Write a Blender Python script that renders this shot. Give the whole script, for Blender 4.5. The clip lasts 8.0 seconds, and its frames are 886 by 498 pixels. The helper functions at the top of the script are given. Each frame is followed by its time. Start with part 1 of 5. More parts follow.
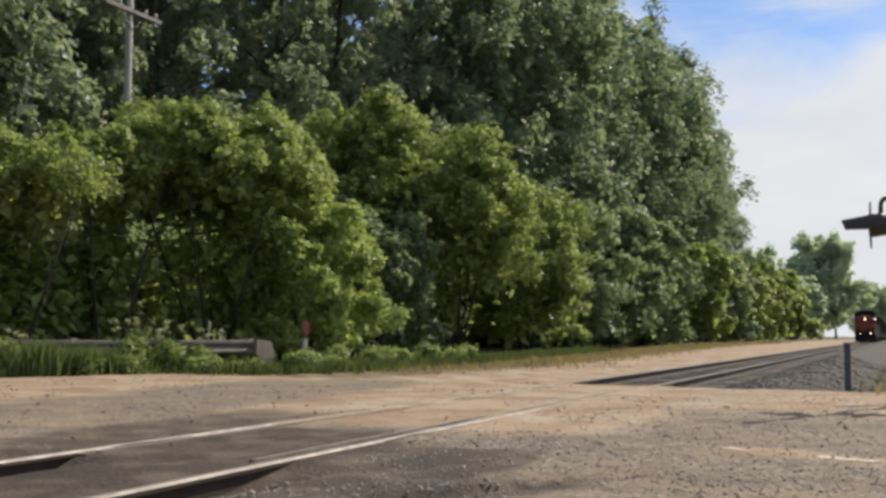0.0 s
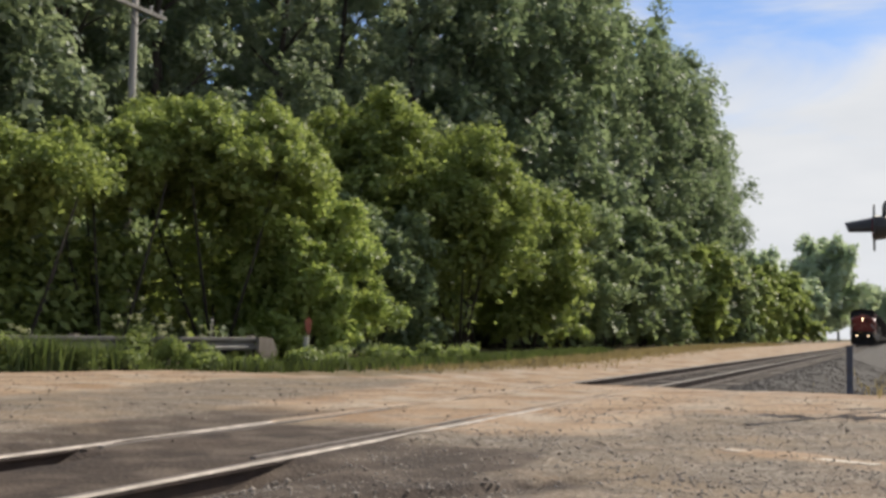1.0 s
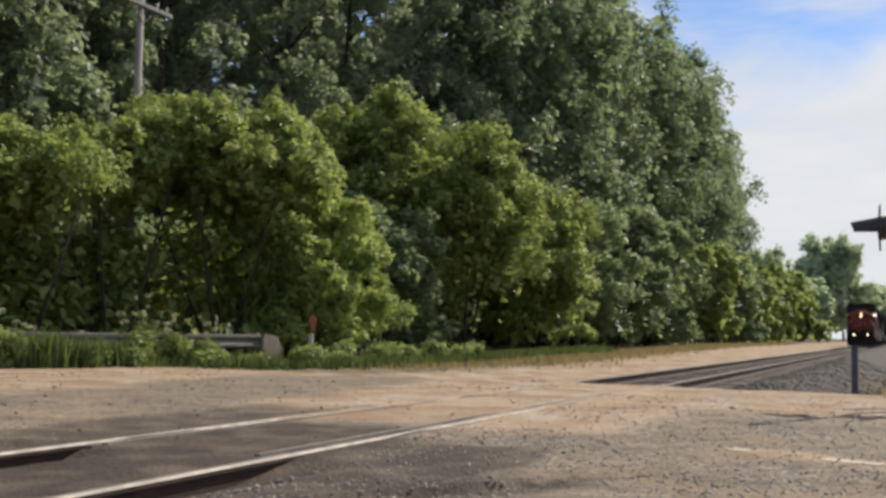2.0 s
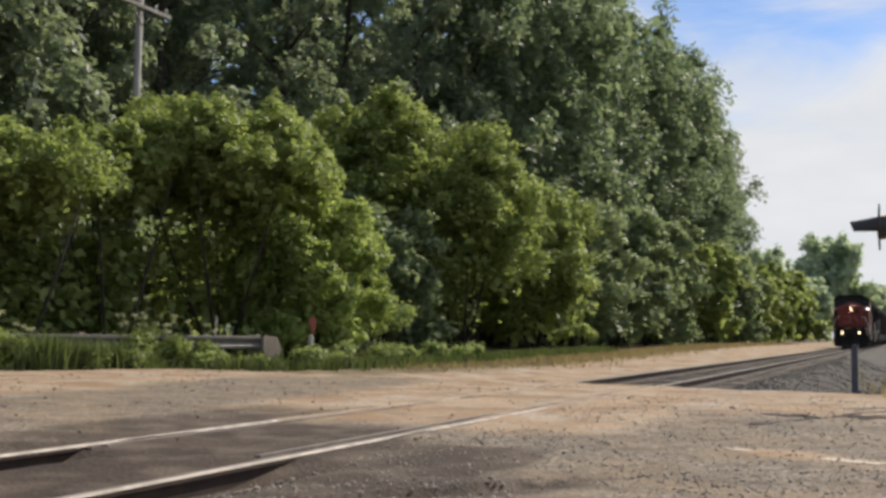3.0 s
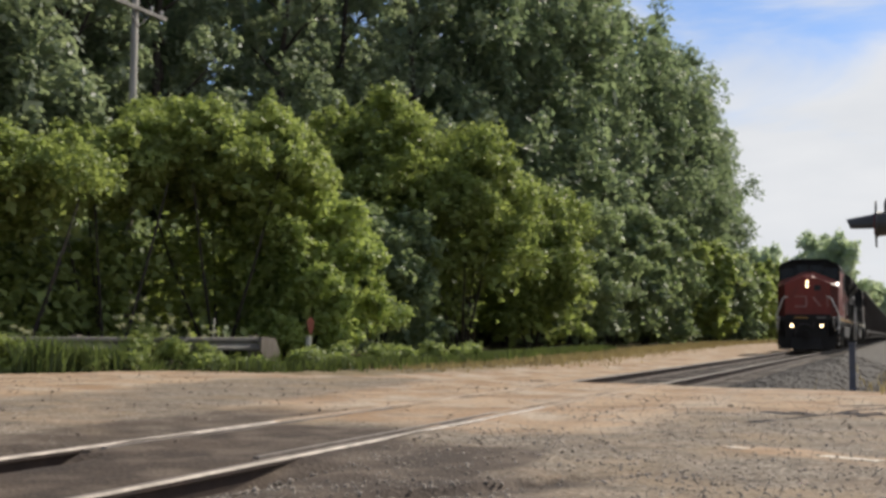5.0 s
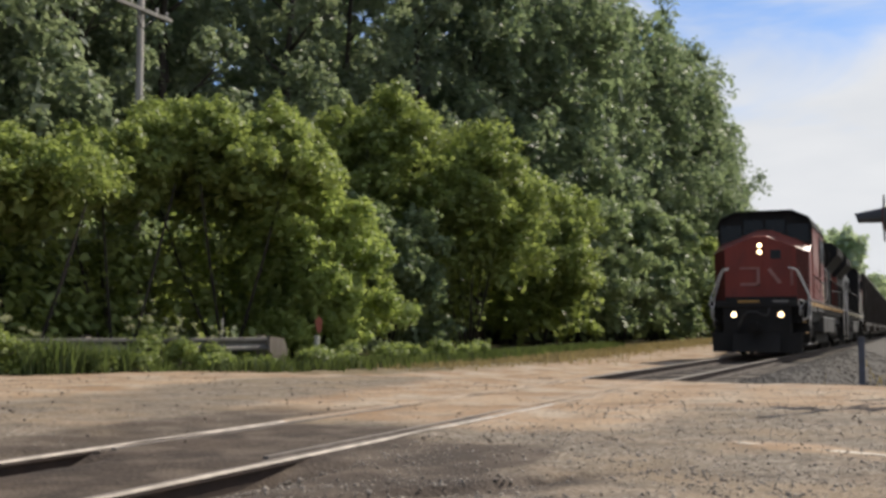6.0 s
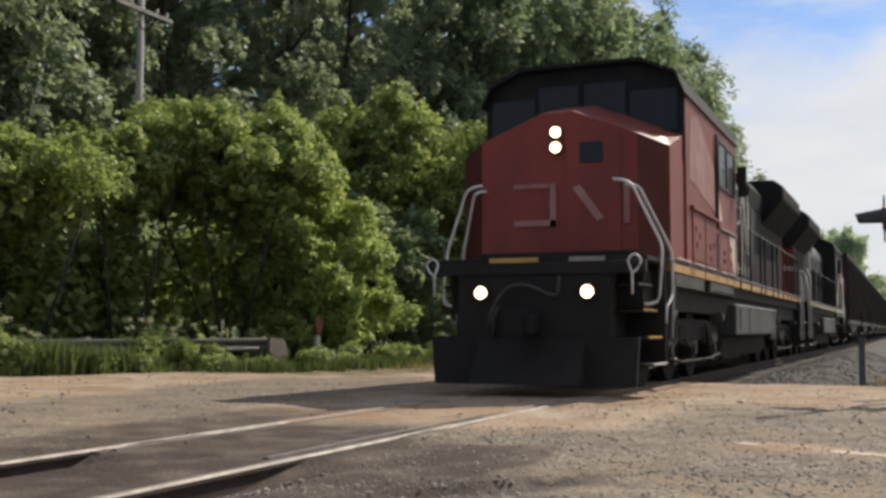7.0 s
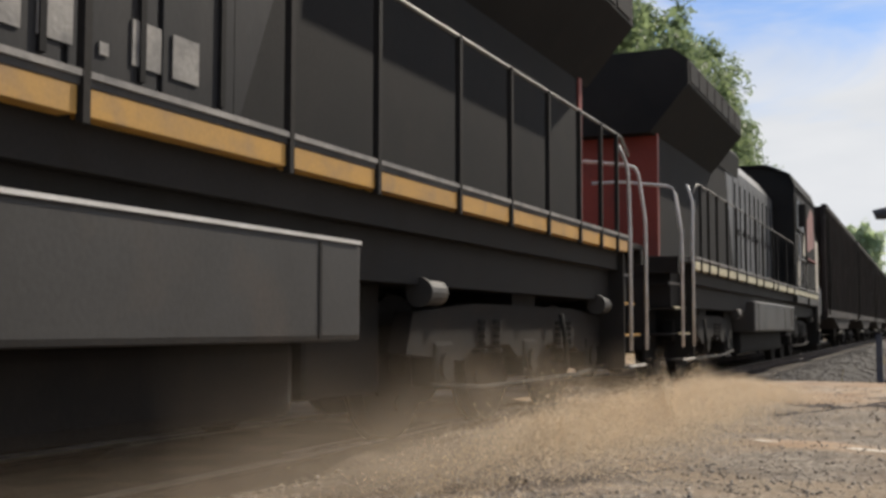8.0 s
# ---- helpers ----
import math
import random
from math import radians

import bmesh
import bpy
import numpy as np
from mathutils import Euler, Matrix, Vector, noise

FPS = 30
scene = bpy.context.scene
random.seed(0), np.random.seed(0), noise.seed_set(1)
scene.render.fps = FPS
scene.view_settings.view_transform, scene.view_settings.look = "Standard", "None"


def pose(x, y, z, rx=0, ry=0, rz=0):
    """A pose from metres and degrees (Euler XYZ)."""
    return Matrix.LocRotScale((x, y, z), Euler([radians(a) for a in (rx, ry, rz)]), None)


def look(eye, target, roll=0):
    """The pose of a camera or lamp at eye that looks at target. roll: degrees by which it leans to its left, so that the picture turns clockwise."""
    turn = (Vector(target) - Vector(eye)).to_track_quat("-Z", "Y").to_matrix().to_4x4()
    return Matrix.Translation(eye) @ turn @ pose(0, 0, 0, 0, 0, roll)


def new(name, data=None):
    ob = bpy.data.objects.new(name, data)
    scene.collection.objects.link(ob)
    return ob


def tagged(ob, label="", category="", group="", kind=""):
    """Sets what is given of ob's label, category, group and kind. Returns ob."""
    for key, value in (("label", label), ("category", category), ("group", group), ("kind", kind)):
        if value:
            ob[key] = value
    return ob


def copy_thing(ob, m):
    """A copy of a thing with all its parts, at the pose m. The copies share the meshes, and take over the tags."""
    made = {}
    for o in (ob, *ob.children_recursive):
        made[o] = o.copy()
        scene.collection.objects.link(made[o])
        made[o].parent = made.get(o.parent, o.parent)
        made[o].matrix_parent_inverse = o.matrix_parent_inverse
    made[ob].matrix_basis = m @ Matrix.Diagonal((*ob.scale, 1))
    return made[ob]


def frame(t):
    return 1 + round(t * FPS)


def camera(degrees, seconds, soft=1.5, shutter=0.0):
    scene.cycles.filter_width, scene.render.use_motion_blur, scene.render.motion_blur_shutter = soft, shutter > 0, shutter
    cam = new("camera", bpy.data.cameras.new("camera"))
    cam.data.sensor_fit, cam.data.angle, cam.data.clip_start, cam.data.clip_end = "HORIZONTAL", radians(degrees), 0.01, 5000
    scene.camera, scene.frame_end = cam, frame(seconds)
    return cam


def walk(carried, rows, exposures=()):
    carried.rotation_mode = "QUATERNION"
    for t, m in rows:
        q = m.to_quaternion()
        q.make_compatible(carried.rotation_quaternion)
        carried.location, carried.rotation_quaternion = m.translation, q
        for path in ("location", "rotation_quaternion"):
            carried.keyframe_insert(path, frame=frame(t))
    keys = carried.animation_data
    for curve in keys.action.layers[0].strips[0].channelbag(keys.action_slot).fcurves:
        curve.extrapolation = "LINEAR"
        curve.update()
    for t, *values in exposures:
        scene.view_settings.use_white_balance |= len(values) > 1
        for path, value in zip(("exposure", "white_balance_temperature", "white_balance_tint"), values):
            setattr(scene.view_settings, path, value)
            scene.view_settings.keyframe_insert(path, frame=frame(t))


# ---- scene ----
EYE = (4.38, 0.0, 0.80)
cam = camera(44.08, 8.0, soft=3.2)
# seconds, yaw, pitch, roll of a camera held by hand beside the track
VIEWS = [(0, 22.48, 4.43, -0.40), (0.5, 22.48, 4.40, -0.69), (1, 22.59, 4.37, -0.94), (1.5, 22.83, 4.26, -1.21), (3, 22.82, 4.31, -0.99), (3.5, 22.68, 4.32, -1.21), (4, 22.68, 4.22, -1.26), (4.5, 22.54, 4.31, -0.98), (6, 23.13, 4.22, -0.08), (6.5, 23.07, 4.28, -0.07), (7, 23.14, 4.26, -0.05), (7.2, 23.28, 4.25, -0.05), (7.4, 23.42, 4.23, -0.05), (7.5, 23.48, 4.15, -0.10), (7.6, 23.50, 4.07, -0.15), (7.8, 23.71, 4.05, -0.15), (8, 23.93, 4.08, -0.06)]
walk(cam, [(t, pose(*EYE, 90 + p, r, y)) for t, y, p, r in VIEWS])

# ---- world, sun ----
SUN_AZ, SUN_EL = 19.0, 42.0      # degrees from +Y towards +X; height
world = bpy.data.worlds.new("sky")
scene.world = world
world.use_nodes = True
wn, wl = world.node_tree.nodes, world.node_tree.links
wn.clear()
w_out = wn.new("ShaderNodeOutputWorld")
w_bg = wn.new("ShaderNodeBackground")
w_sky = wn.new("ShaderNodeTexSky")
w_sky.sky_type, w_sky.sun_disc = "NISHITA", False
w_sky.sun_elevation, w_sky.sun_rotation = radians(SUN_EL), radians(SUN_AZ)
w_sky.dust_density, w_sky.ozone_density = 0.4, 3.0
w_co = wn.new("ShaderNodeTexCoord")
w_map = wn.new("ShaderNodeMapping")
w_map.inputs["Scale"].default_value = (1.2, 1.2, 4.2)
w_map.inputs["Rotation"].default_value = (0.0, 0.42, 0.1)
w_noise = wn.new("ShaderNodeTexNoise")
w_noise.inputs["Scale"].default_value = 3.0
w_noise.inputs["Detail"].default_value = 7.0
w_noise.inputs["Roughness"].default_value = 0.52
w_noise.inputs["Distortion"].default_value = 0.6
w_front = wn.new("ShaderNodeVectorMath")      # the cloud bank stands higher towards the sun
w_front.operation = "DOT_PRODUCT"
w_front.inputs[1].default_value = (-0.41, -0.17, 1.0)
w_low = wn.new("ShaderNodeMapRange")
w_low.inputs["From Min"].default_value, w_low.inputs["From Max"].default_value = 0.17, 0.03
w_low.inputs["To Min"].default_value, w_low.inputs["To Max"].default_value = 0.02, 0.26
w_add = wn.new("ShaderNodeMath")
w_ramp = wn.new("ShaderNodeMapRange")
w_ramp.interpolation_type = "SMOOTHSTEP"
w_ramp.inputs["From Min"].default_value, w_ramp.inputs["From Max"].default_value = 0.40, 0.70
w_mix = wn.new("ShaderNodeMix")
w_mix.data_type = "RGBA"
w_soft = wn.new("ShaderNodeTexNoise")
w_soft.inputs["Scale"].default_value, w_soft.inputs["Detail"].default_value = 5.0, 5.0
w_tone = wn.new("ShaderNodeMix")
w_tone.data_type = "RGBA"
w_tone.inputs["A"].default_value, w_tone.inputs["B"].default_value = (4.7, 4.95, 5.35, 1), (6.7, 6.7, 6.75, 1)
wl.new(w_map.outputs["Vector"], w_soft.inputs["Vector"])
wl.new(w_soft.outputs["Fac"], w_tone.inputs["Factor"])
wl.new(w_tone.outputs["Result"], w_mix.inputs["B"])
wl.new(w_co.outputs["Generated"], w_map.inputs["Vector"])
wl.new(w_map.outputs["Vector"], w_noise.inputs["Vector"])
wl.new(w_co.outputs["Generated"], w_front.inputs[0])
wl.new(w_front.outputs["Value"], w_low.inputs["Value"])
wl.new(w_noise.outputs["Fac"], w_add.inputs[0])
wl.new(w_low.outputs["Result"], w_add.inputs[1])
wl.new(w_add.outputs["Value"], w_ramp.inputs["Value"])
wl.new(w_ramp.outputs["Result"], w_mix.inputs["Factor"])
w_deep = wn.new("ShaderNodeMix")
w_deep.data_type, w_deep.blend_type = "RGBA", "MULTIPLY"
w_deep.inputs["Factor"].default_value = 1.0
w_deep.inputs["B"].default_value = (0.66, 0.74, 0.88, 1)
wl.new(w_sky.outputs["Color"], w_deep.inputs["A"])
wl.new(w_deep.outputs["Result"], w_mix.inputs["A"])
wl.new(w_mix.outputs["Result"], w_bg.inputs["Color"])
w_bg.inputs["Strength"].default_value = 0.10
wl.new(w_bg.outputs["Background"], w_out.inputs["Surface"])

sun_data = bpy.data.lights.new("sun", "SUN")
sun_data.energy, sun_data.angle, sun_data.color = 4.0, radians(0.6), (1.0, 0.905, 0.77)
sun = new("sun", sun_data)
az, el = radians(SUN_AZ), radians(SUN_EL)
sun.matrix_world = look((math.sin(az) * math.cos(el) * 60, math.cos(az) * math.cos(el) * 60, math.sin(el) * 60), (0, 0, 0))
scene.view_settings.exposure = 0.44


# ---- materials ----
def material(name, base, second=None, rough=0.6, metal=0.0, scale=3.0, fine=40.0, bump=0.15, dirt=None, dirt_amount=0.35, glow=0.0, spec=0.5, stretch=(1, 1, 1), ob_random=0.0):
    """Two tones mixed by a broad noise, a fine grain, and optional dirt in blotches."""
    m = bpy.data.materials.new(name)
    m.use_nodes = True
    n, l = m.node_tree.nodes, m.node_tree.links
    b = n["Principled BSDF"]
    co = n.new("ShaderNodeTexCoord")
    mp = n.new("ShaderNodeMapping")
    mp.inputs["Scale"].default_value = stretch
    l.new(co.outputs["Object"], mp.inputs["Vector"])
    big = n.new("ShaderNodeTexNoise")
    big.inputs["Scale"].default_value, big.inputs["Detail"].default_value = scale, 6.0
    small = n.new("ShaderNodeTexNoise")
    small.inputs["Scale"].default_value, small.inputs["Detail"].default_value = fine, 4.0
    l.new(mp.outputs["Vector"], big.inputs["Vector"])
    l.new(mp.outputs["Vector"], small.inputs["Vector"])
    second = second or tuple(c * 0.72 for c in base)
    ramp = n.new("ShaderNodeMapRange")
    ramp.inputs["From Min"].default_value, ramp.inputs["From Max"].default_value = 0.35, 0.65
    l.new(big.outputs["Fac"], ramp.inputs["Value"])
    mix = n.new("ShaderNodeMix")
    mix.data_type = "RGBA"
    mix.inputs["A"].default_value, mix.inputs["B"].default_value = (*base, 1), (*second, 1)
    l.new(ramp.outputs["Result"], mix.inputs["Factor"])
    col = mix.outputs["Result"]
    if dirt:
        grime = n.new("ShaderNodeTexNoise")
        grime.inputs["Scale"].default_value, grime.inputs["Detail"].default_value = scale * 2.7, 9.0
        l.new(mp.outputs["Vector"], grime.inputs["Vector"])
        cut = n.new("ShaderNodeMapRange")
        cut.inputs["From Min"].default_value, cut.inputs["From Max"].default_value = 0.5, 0.72
        cut.inputs["To Max"].default_value = dirt_amount
        l.new(grime.outputs["Fac"], cut.inputs["Value"])
        over = n.new("ShaderNodeMix")
        over.data_type = "RGBA"
        over.inputs["B"].default_value = (*dirt, 1)
        l.new(cut.outputs["Result"], over.inputs["Factor"])
        l.new(col, over.inputs["A"])
        col = over.outputs["Result"]
    grain = n.new("ShaderNodeHueSaturation")
    gr = n.new("ShaderNodeMapRange")
    gr.inputs["To Min"].default_value, gr.inputs["To Max"].default_value = 0.78, 1.22
    l.new(small.outputs["Fac"], gr.inputs["Value"])
    val = gr.outputs["Result"]
    if ob_random:
        info = n.new("ShaderNodeObjectInfo")
        sp = n.new("ShaderNodeMapRange")
        sp.inputs["To Min"].default_value, sp.inputs["To Max"].default_value = 1 - ob_random, 1 + ob_random
        l.new(info.outputs["Random"], sp.inputs["Value"])
        mul = n.new("ShaderNodeMath")
        mul.operation = "MULTIPLY"
        l.new(val, mul.inputs[0])
        l.new(sp.outputs["Result"], mul.inputs[1])
        val = mul.outputs["Value"]
    l.new(val, grain.inputs["Value"])
    l.new(col, grain.inputs["Color"])
    l.new(grain.outputs["Color"], b.inputs["Base Color"])
    rr = n.new("ShaderNodeMapRange")
    rr.inputs["To Min"].default_value, rr.inputs["To Max"].default_value = max(0.03, rough - 0.12), min(1.0, rough + 0.12)
    l.new(big.outputs["Fac"], rr.inputs["Value"])
    l.new(rr.outputs["Result"], b.inputs["Roughness"])
    b.inputs["Metallic"].default_value = metal
    b.inputs["Specular IOR Level"].default_value = spec
    if bump:
        bp = n.new("ShaderNodeBump")
        bp.inputs["Strength"].default_value, bp.inputs["Distance"].default_value = bump, 0.02
        l.new(small.outputs["Fac"], bp.inputs["Height"])
        l.new(bp.outputs["Normal"], b.inputs["Normal"])
    if glow:
        b.inputs["Emission Color"].default_value = (*base, 1)
        b.inputs["Emission Strength"].default_value = glow
    return m


def leaf_material(name, dark, light, sheen=0.2):
    """Leaves: a colour for each leaf between two greens, light passing through."""
    m = bpy.data.materials.new(name)
    m.use_nodes = True
    n, l = m.node_tree.nodes, m.node_tree.links
    b, out = n["Principled BSDF"], n["Material Output"]
    geo = n.new("ShaderNodeNewGeometry")
    co = n.new("ShaderNodeTexCoord")
    patch = n.new("ShaderNodeTexNoise")
    patch.inputs["Scale"].default_value = 0.55
    l.new(co.outputs["Object"], patch.inputs["Vector"])
    half = n.new("ShaderNodeMath")
    half.operation = "MULTIPLY_ADD"
    half.inputs[1].default_value, half.inputs[2].default_value = 0.55, -0.02
    l.new(geo.outputs["Random Per Island"], half.inputs[0])
    add = n.new("ShaderNodeMath")
    l.new(half.outputs["Value"], add.inputs[0])
    half2 = n.new("ShaderNodeMath")
    half2.operation = "MULTIPLY"
    half2.inputs[1].default_value = 0.5
    l.new(patch.outputs["Fac"], half2.inputs[0])
    l.new(half2.outputs["Value"], add.inputs[1])
    mix = n.new("ShaderNodeMix")
    mix.data_type = "RGBA"
    mix.inputs["A"].default_value, mix.inputs["B"].default_value = (*dark, 1), (*light, 1)
    l.new(add.outputs["Value"], mix.inputs["Factor"])
    l.new(mix.outputs["Result"], b.inputs["Base Color"])
    b.inputs["Roughness"].default_value = 0.5
    b.inputs["Specular IOR Level"].default_value = sheen
    tr = n.new("ShaderNodeBsdfTranslucent")
    warm = n.new("ShaderNodeMix")
    warm.data_type = "RGBA"
    warm.blend_type = "MULTIPLY"
    warm.inputs["Factor"].default_value = 1.0
    warm.inputs["B"].default_value = (1.98, 1.95, 1.35, 1)
    l.new(mix.outputs["Result"], warm.inputs["A"])
    l.new(warm.outputs["Result"], tr.inputs["Color"])
    sh = n.new("ShaderNodeMixShader")
    sh.inputs["Fac"].default_value = 0.40
    l.new(b.outputs["BSDF"], sh.inputs[1])
    l.new(tr.outputs["BSDF"], sh.inputs[2])
    l.new(sh.outputs["Shader"], out.inputs["Surface"])
    return m


def dust_material():
    """Fine pale sand grains that let light through."""
    m = bpy.data.materials.new("blown_sand")
    m.use_nodes = True
    n, l = m.node_tree.nodes, m.node_tree.links
    b, out = n["Principled BSDF"], n["Material Output"]
    geo = n.new("ShaderNodeNewGeometry")
    mix = n.new("ShaderNodeMix")
    mix.data_type = "RGBA"
    mix.inputs["A"].default_value, mix.inputs["B"].default_value = (0.56, 0.45, 0.32, 1), (0.70, 0.58, 0.43, 1)
    l.new(geo.outputs["Random Per Island"], mix.inputs["Factor"])
    l.new(mix.outputs["Result"], b.inputs["Base Color"])
    b.inputs["Roughness"].default_value = 1.0
    tr = n.new("ShaderNodeBsdfTranslucent")
    l.new(mix.outputs["Result"], tr.inputs["Color"])
    sh = n.new("ShaderNodeMixShader")
    sh.inputs["Fac"].default_value = 0.5
    l.new(b.outputs["BSDF"], sh.inputs[1])
    l.new(tr.outputs["BSDF"], sh.inputs[2])
    l.new(sh.outputs["Shader"], out.inputs["Surface"])
    return m


def ground_material():
    """Gravel, sand, tar and grass soil; the shares are laid out over the sheet."""
    m = bpy.data.materials.new("crossing_ground")
    m.use_nodes = True
    n, l = m.node_tree.nodes, m.node_tree.links
    b = n["Principled BSDF"]
    co = n.new("ShaderNodeTexCoord")

    def noise_of(scale, detail=6.0, stretch=None):
        t = n.new("ShaderNodeTexNoise")
        t.inputs["Scale"].default_value, t.inputs["Detail"].default_value = scale, detail
        if stretch:
            mp = n.new("ShaderNodeMapping")
            mp.inputs["Scale"].default_value = stretch
            l.new(co.outputs["Object"], mp.inputs["Vector"])
            l.new(mp.outputs["Vector"], t.inputs["Vector"])
        else:
            l.new(co.outputs["Object"], t.inputs["Vector"])
        return t.outputs["Fac"]

    def blend(a, c, fac):
        x = n.new("ShaderNodeMix")
        x.data_type = "RGBA"
        for sock, v in (("A", a), ("B", c)):
            if isinstance(v, tuple):
                x.inputs[sock].default_value = (*v, 1)
            else:
                l.new(v, x.inputs[sock])
        l.new(fac, x.inputs["Factor"])
        return x.outputs["Result"]

    def rng(v, a, c, lo=0.0, hi=1.0):
        r = n.new("ShaderNodeMapRange")
        r.inputs["From Min"].default_value, r.inputs["From Max"].default_value = a, c
        r.inputs["To Min"].default_value, r.inputs["To Max"].default_value = lo, hi
        l.new(v, r.inputs["Value"])
        return r.outputs["Result"]

    def share(name, spread=0.5):
        at = n.new("ShaderNodeAttribute")
        at.attribute_name = name
        sm = n.new("ShaderNodeMath")
        l.new(at.outputs["Fac"], sm.inputs[0])
        k = n.new("ShaderNodeMath")
        k.operation = "MULTIPLY_ADD"
        k.inputs[1].default_value, k.inputs[2].default_value = spread, -spread / 2
        l.new(noise_of(2.3, 8.0), k.inputs[0])
        l.new(k.outputs["Value"], sm.inputs[1])
        return rng(sm.outputs["Value"], 0.3, 0.7)

    vor = n.new("ShaderNodeTexVoronoi")
    vor.inputs["Scale"].default_value = 34.0
    l.new(co.outputs["Object"], vor.inputs["Vector"])
    hue = n.new("ShaderNodeSeparateColor")
    l.new(vor.outputs["Color"], hue.inputs["Color"])
    gravel = blend((0.096, 0.079, 0.061), (0.265, 0.222, 0.176), rng(hue.outputs["Red"], 0.15, 1.0))
    gravel = blend(gravel, (0.10, 0.078, 0.058), rng(noise_of(11.0, 9.0), 0.51, 0.60, 0, 0.8))
    gravel = blend(gravel, (0.345, 0.305, 0.25), rng(noise_of(23.0, 6.0), 0.55, 0.62, 0, 0.75))
    gravel = blend(gravel, (0.115, 0.088, 0.064), rng(noise_of(1.2, 9.0), 0.46, 0.64, 0, 0.6))
    gravel = blend(gravel, (0.25, 0.185, 0.115), rng(noise_of(0.8, 7.0), 0.50, 0.62, 0, 0.5))
    gravel = blend(gravel, (0.075, 0.06, 0.046), rng(noise_of(3.4, 9.0), 0.55, 0.66, 0, 0.55))
    sand = blend((0.36, 0.260, 0.172), (0.26, 0.168, 0.10), rng(noise_of(0.7, 5.0), 0.38, 0.62))
    sand = blend(sand, (0.385, 0.33, 0.265), rng(noise_of(1.1, 6.0), 0.47, 0.64, 0, 0.75))
    sand = blend(sand, (0.155, 0.108, 0.07), rng(noise_of(1.6, 9.0), 0.54, 0.68, 0, 0.6))
    sand = blend(sand, (0.17, 0.135, 0.10), rng(noise_of(17.0, 8.0), 0.53, 0.62, 0, 0.6))
    tar = blend((0.070, 0.052, 0.040), (0.038, 0.029, 0.024), rng(noise_of(1.3, 6.0), 0.35, 0.7))
    tar = blend(tar, (0.125, 0.098, 0.076), rng(noise_of(2.2, 9.0), 0.48, 0.62, 0, 0.7))
    tar = blend(tar, (0.24, 0.195, 0.15), rng(noise_of(26.0, 6.0), 0.58, 0.70, 0, 0.3))
    soil = blend((0.13, 0.10, 0.05), (0.055, 0.055, 0.022), rng(noise_of(0.5, 8.0), 0.4, 0.65))
    ballast = blend((0.04, 0.036, 0.032), (0.098, 0.089, 0.081), rng(hue.outputs["Green"], 0.1, 1.0))
    col = blend(gravel, sand, share("sand"))
    col = blend(col, tar, share("tar", 0.35))
    col = blend(col, ballast, share("ballast", 0.2))
    col = blend(col, soil, share("soil"))
    l.new(col, b.inputs["Base Color"])
    b.inputs["Roughness"].default_value = 0.92
    b.inputs["Specular IOR Level"].default_value = 0.2
    b1 = n.new("ShaderNodeBump")
    b1.inputs["Strength"].default_value, b1.inputs["Distance"].default_value = 0.35, 0.02
    l.new(vor.outputs["Distance"], b1.inputs["Height"])
    b2 = n.new("ShaderNodeBump")
    b2.inputs["Strength"].default_value, b2.inputs["Distance"].default_value = 0.25, 0.05
    l.new(noise_of(9.0, 8.0), b2.inputs["Height"])
    l.new(b1.outputs["Normal"], b2.inputs["Normal"])
    l.new(b2.outputs["Normal"], b.inputs["Normal"])
    return m


M_ground = ground_material()
M_stone = material("gravel_stone", (0.36, 0.315, 0.26), (0.125, 0.102, 0.082), rough=0.9, scale=5, fine=60, bump=0.3)
M_clod = material("dark_clods", (0.13, 0.10, 0.075), (0.075, 0.058, 0.045), rough=0.95, scale=5, fine=60, bump=0.3)
M_ballast = material("ballast_stone", (0.10, 0.09, 0.082), (0.055, 0.049, 0.045), rough=0.9, scale=2, fine=40, bump=0.3)
M_rail_top = material("worn_steel", (0.245, 0.212, 0.185), (0.17, 0.147, 0.126), rough=0.62, metal=0.3, scale=6, fine=80, bump=0.02)
M_rail_sandy = material("sand_covered_rail", (0.33, 0.25, 0.175), (0.20, 0.15, 0.105), rough=0.85, metal=0.0, scale=3, fine=40, bump=0.1, stretch=(1, 0.5, 1))
M_rust = material("rusty_steel", (0.05, 0.031, 0.023), (0.03, 0.021, 0.017), rough=0.85, metal=0.2, scale=4, fine=50, bump=0.2)
M_tie = material("creosoted_wood", (0.075, 0.058, 0.045), (0.12, 0.10, 0.08), rough=0.9, scale=3, fine=30, bump=0.4, stretch=(0.4, 3, 3), ob_random=0.35)
M_leaf_a = leaf_material("shrub_leaves", (0.095, 0.134, 0.05), (0.315, 0.37, 0.14))
M_leaf_b = leaf_material("dark_shrub_leaves", (0.09, 0.13, 0.082), (0.255, 0.31, 0.185))
M_leaf_c = leaf_material("poplar_leaves", (0.078, 0.118, 0.084), (0.222, 0.272, 0.188), sheen=0.18)
# distance haze is put into these paler, greyer greens
M_leaf_d = leaf_material("far_leaves_haze_tinted", (0.27, 0.33, 0.27), (0.42, 0.49, 0.38))
M_grass = leaf_material("grass_blades", (0.03, 0.047, 0.017), (0.09, 0.112, 0.042))
M_grass_tall = leaf_material("tall_grass_blades", (0.04, 0.064, 0.024), (0.115, 0.145, 0.058))
M_dry = leaf_material("dry_grass", (0.12, 0.094, 0.056), (0.23, 0.19, 0.12))
M_bark = material("bark", (0.045, 0.038, 0.031), (0.026, 0.022, 0.018), rough=0.95, scale=2, fine=14, bump=0.8, stretch=(1, 1, 0.25))
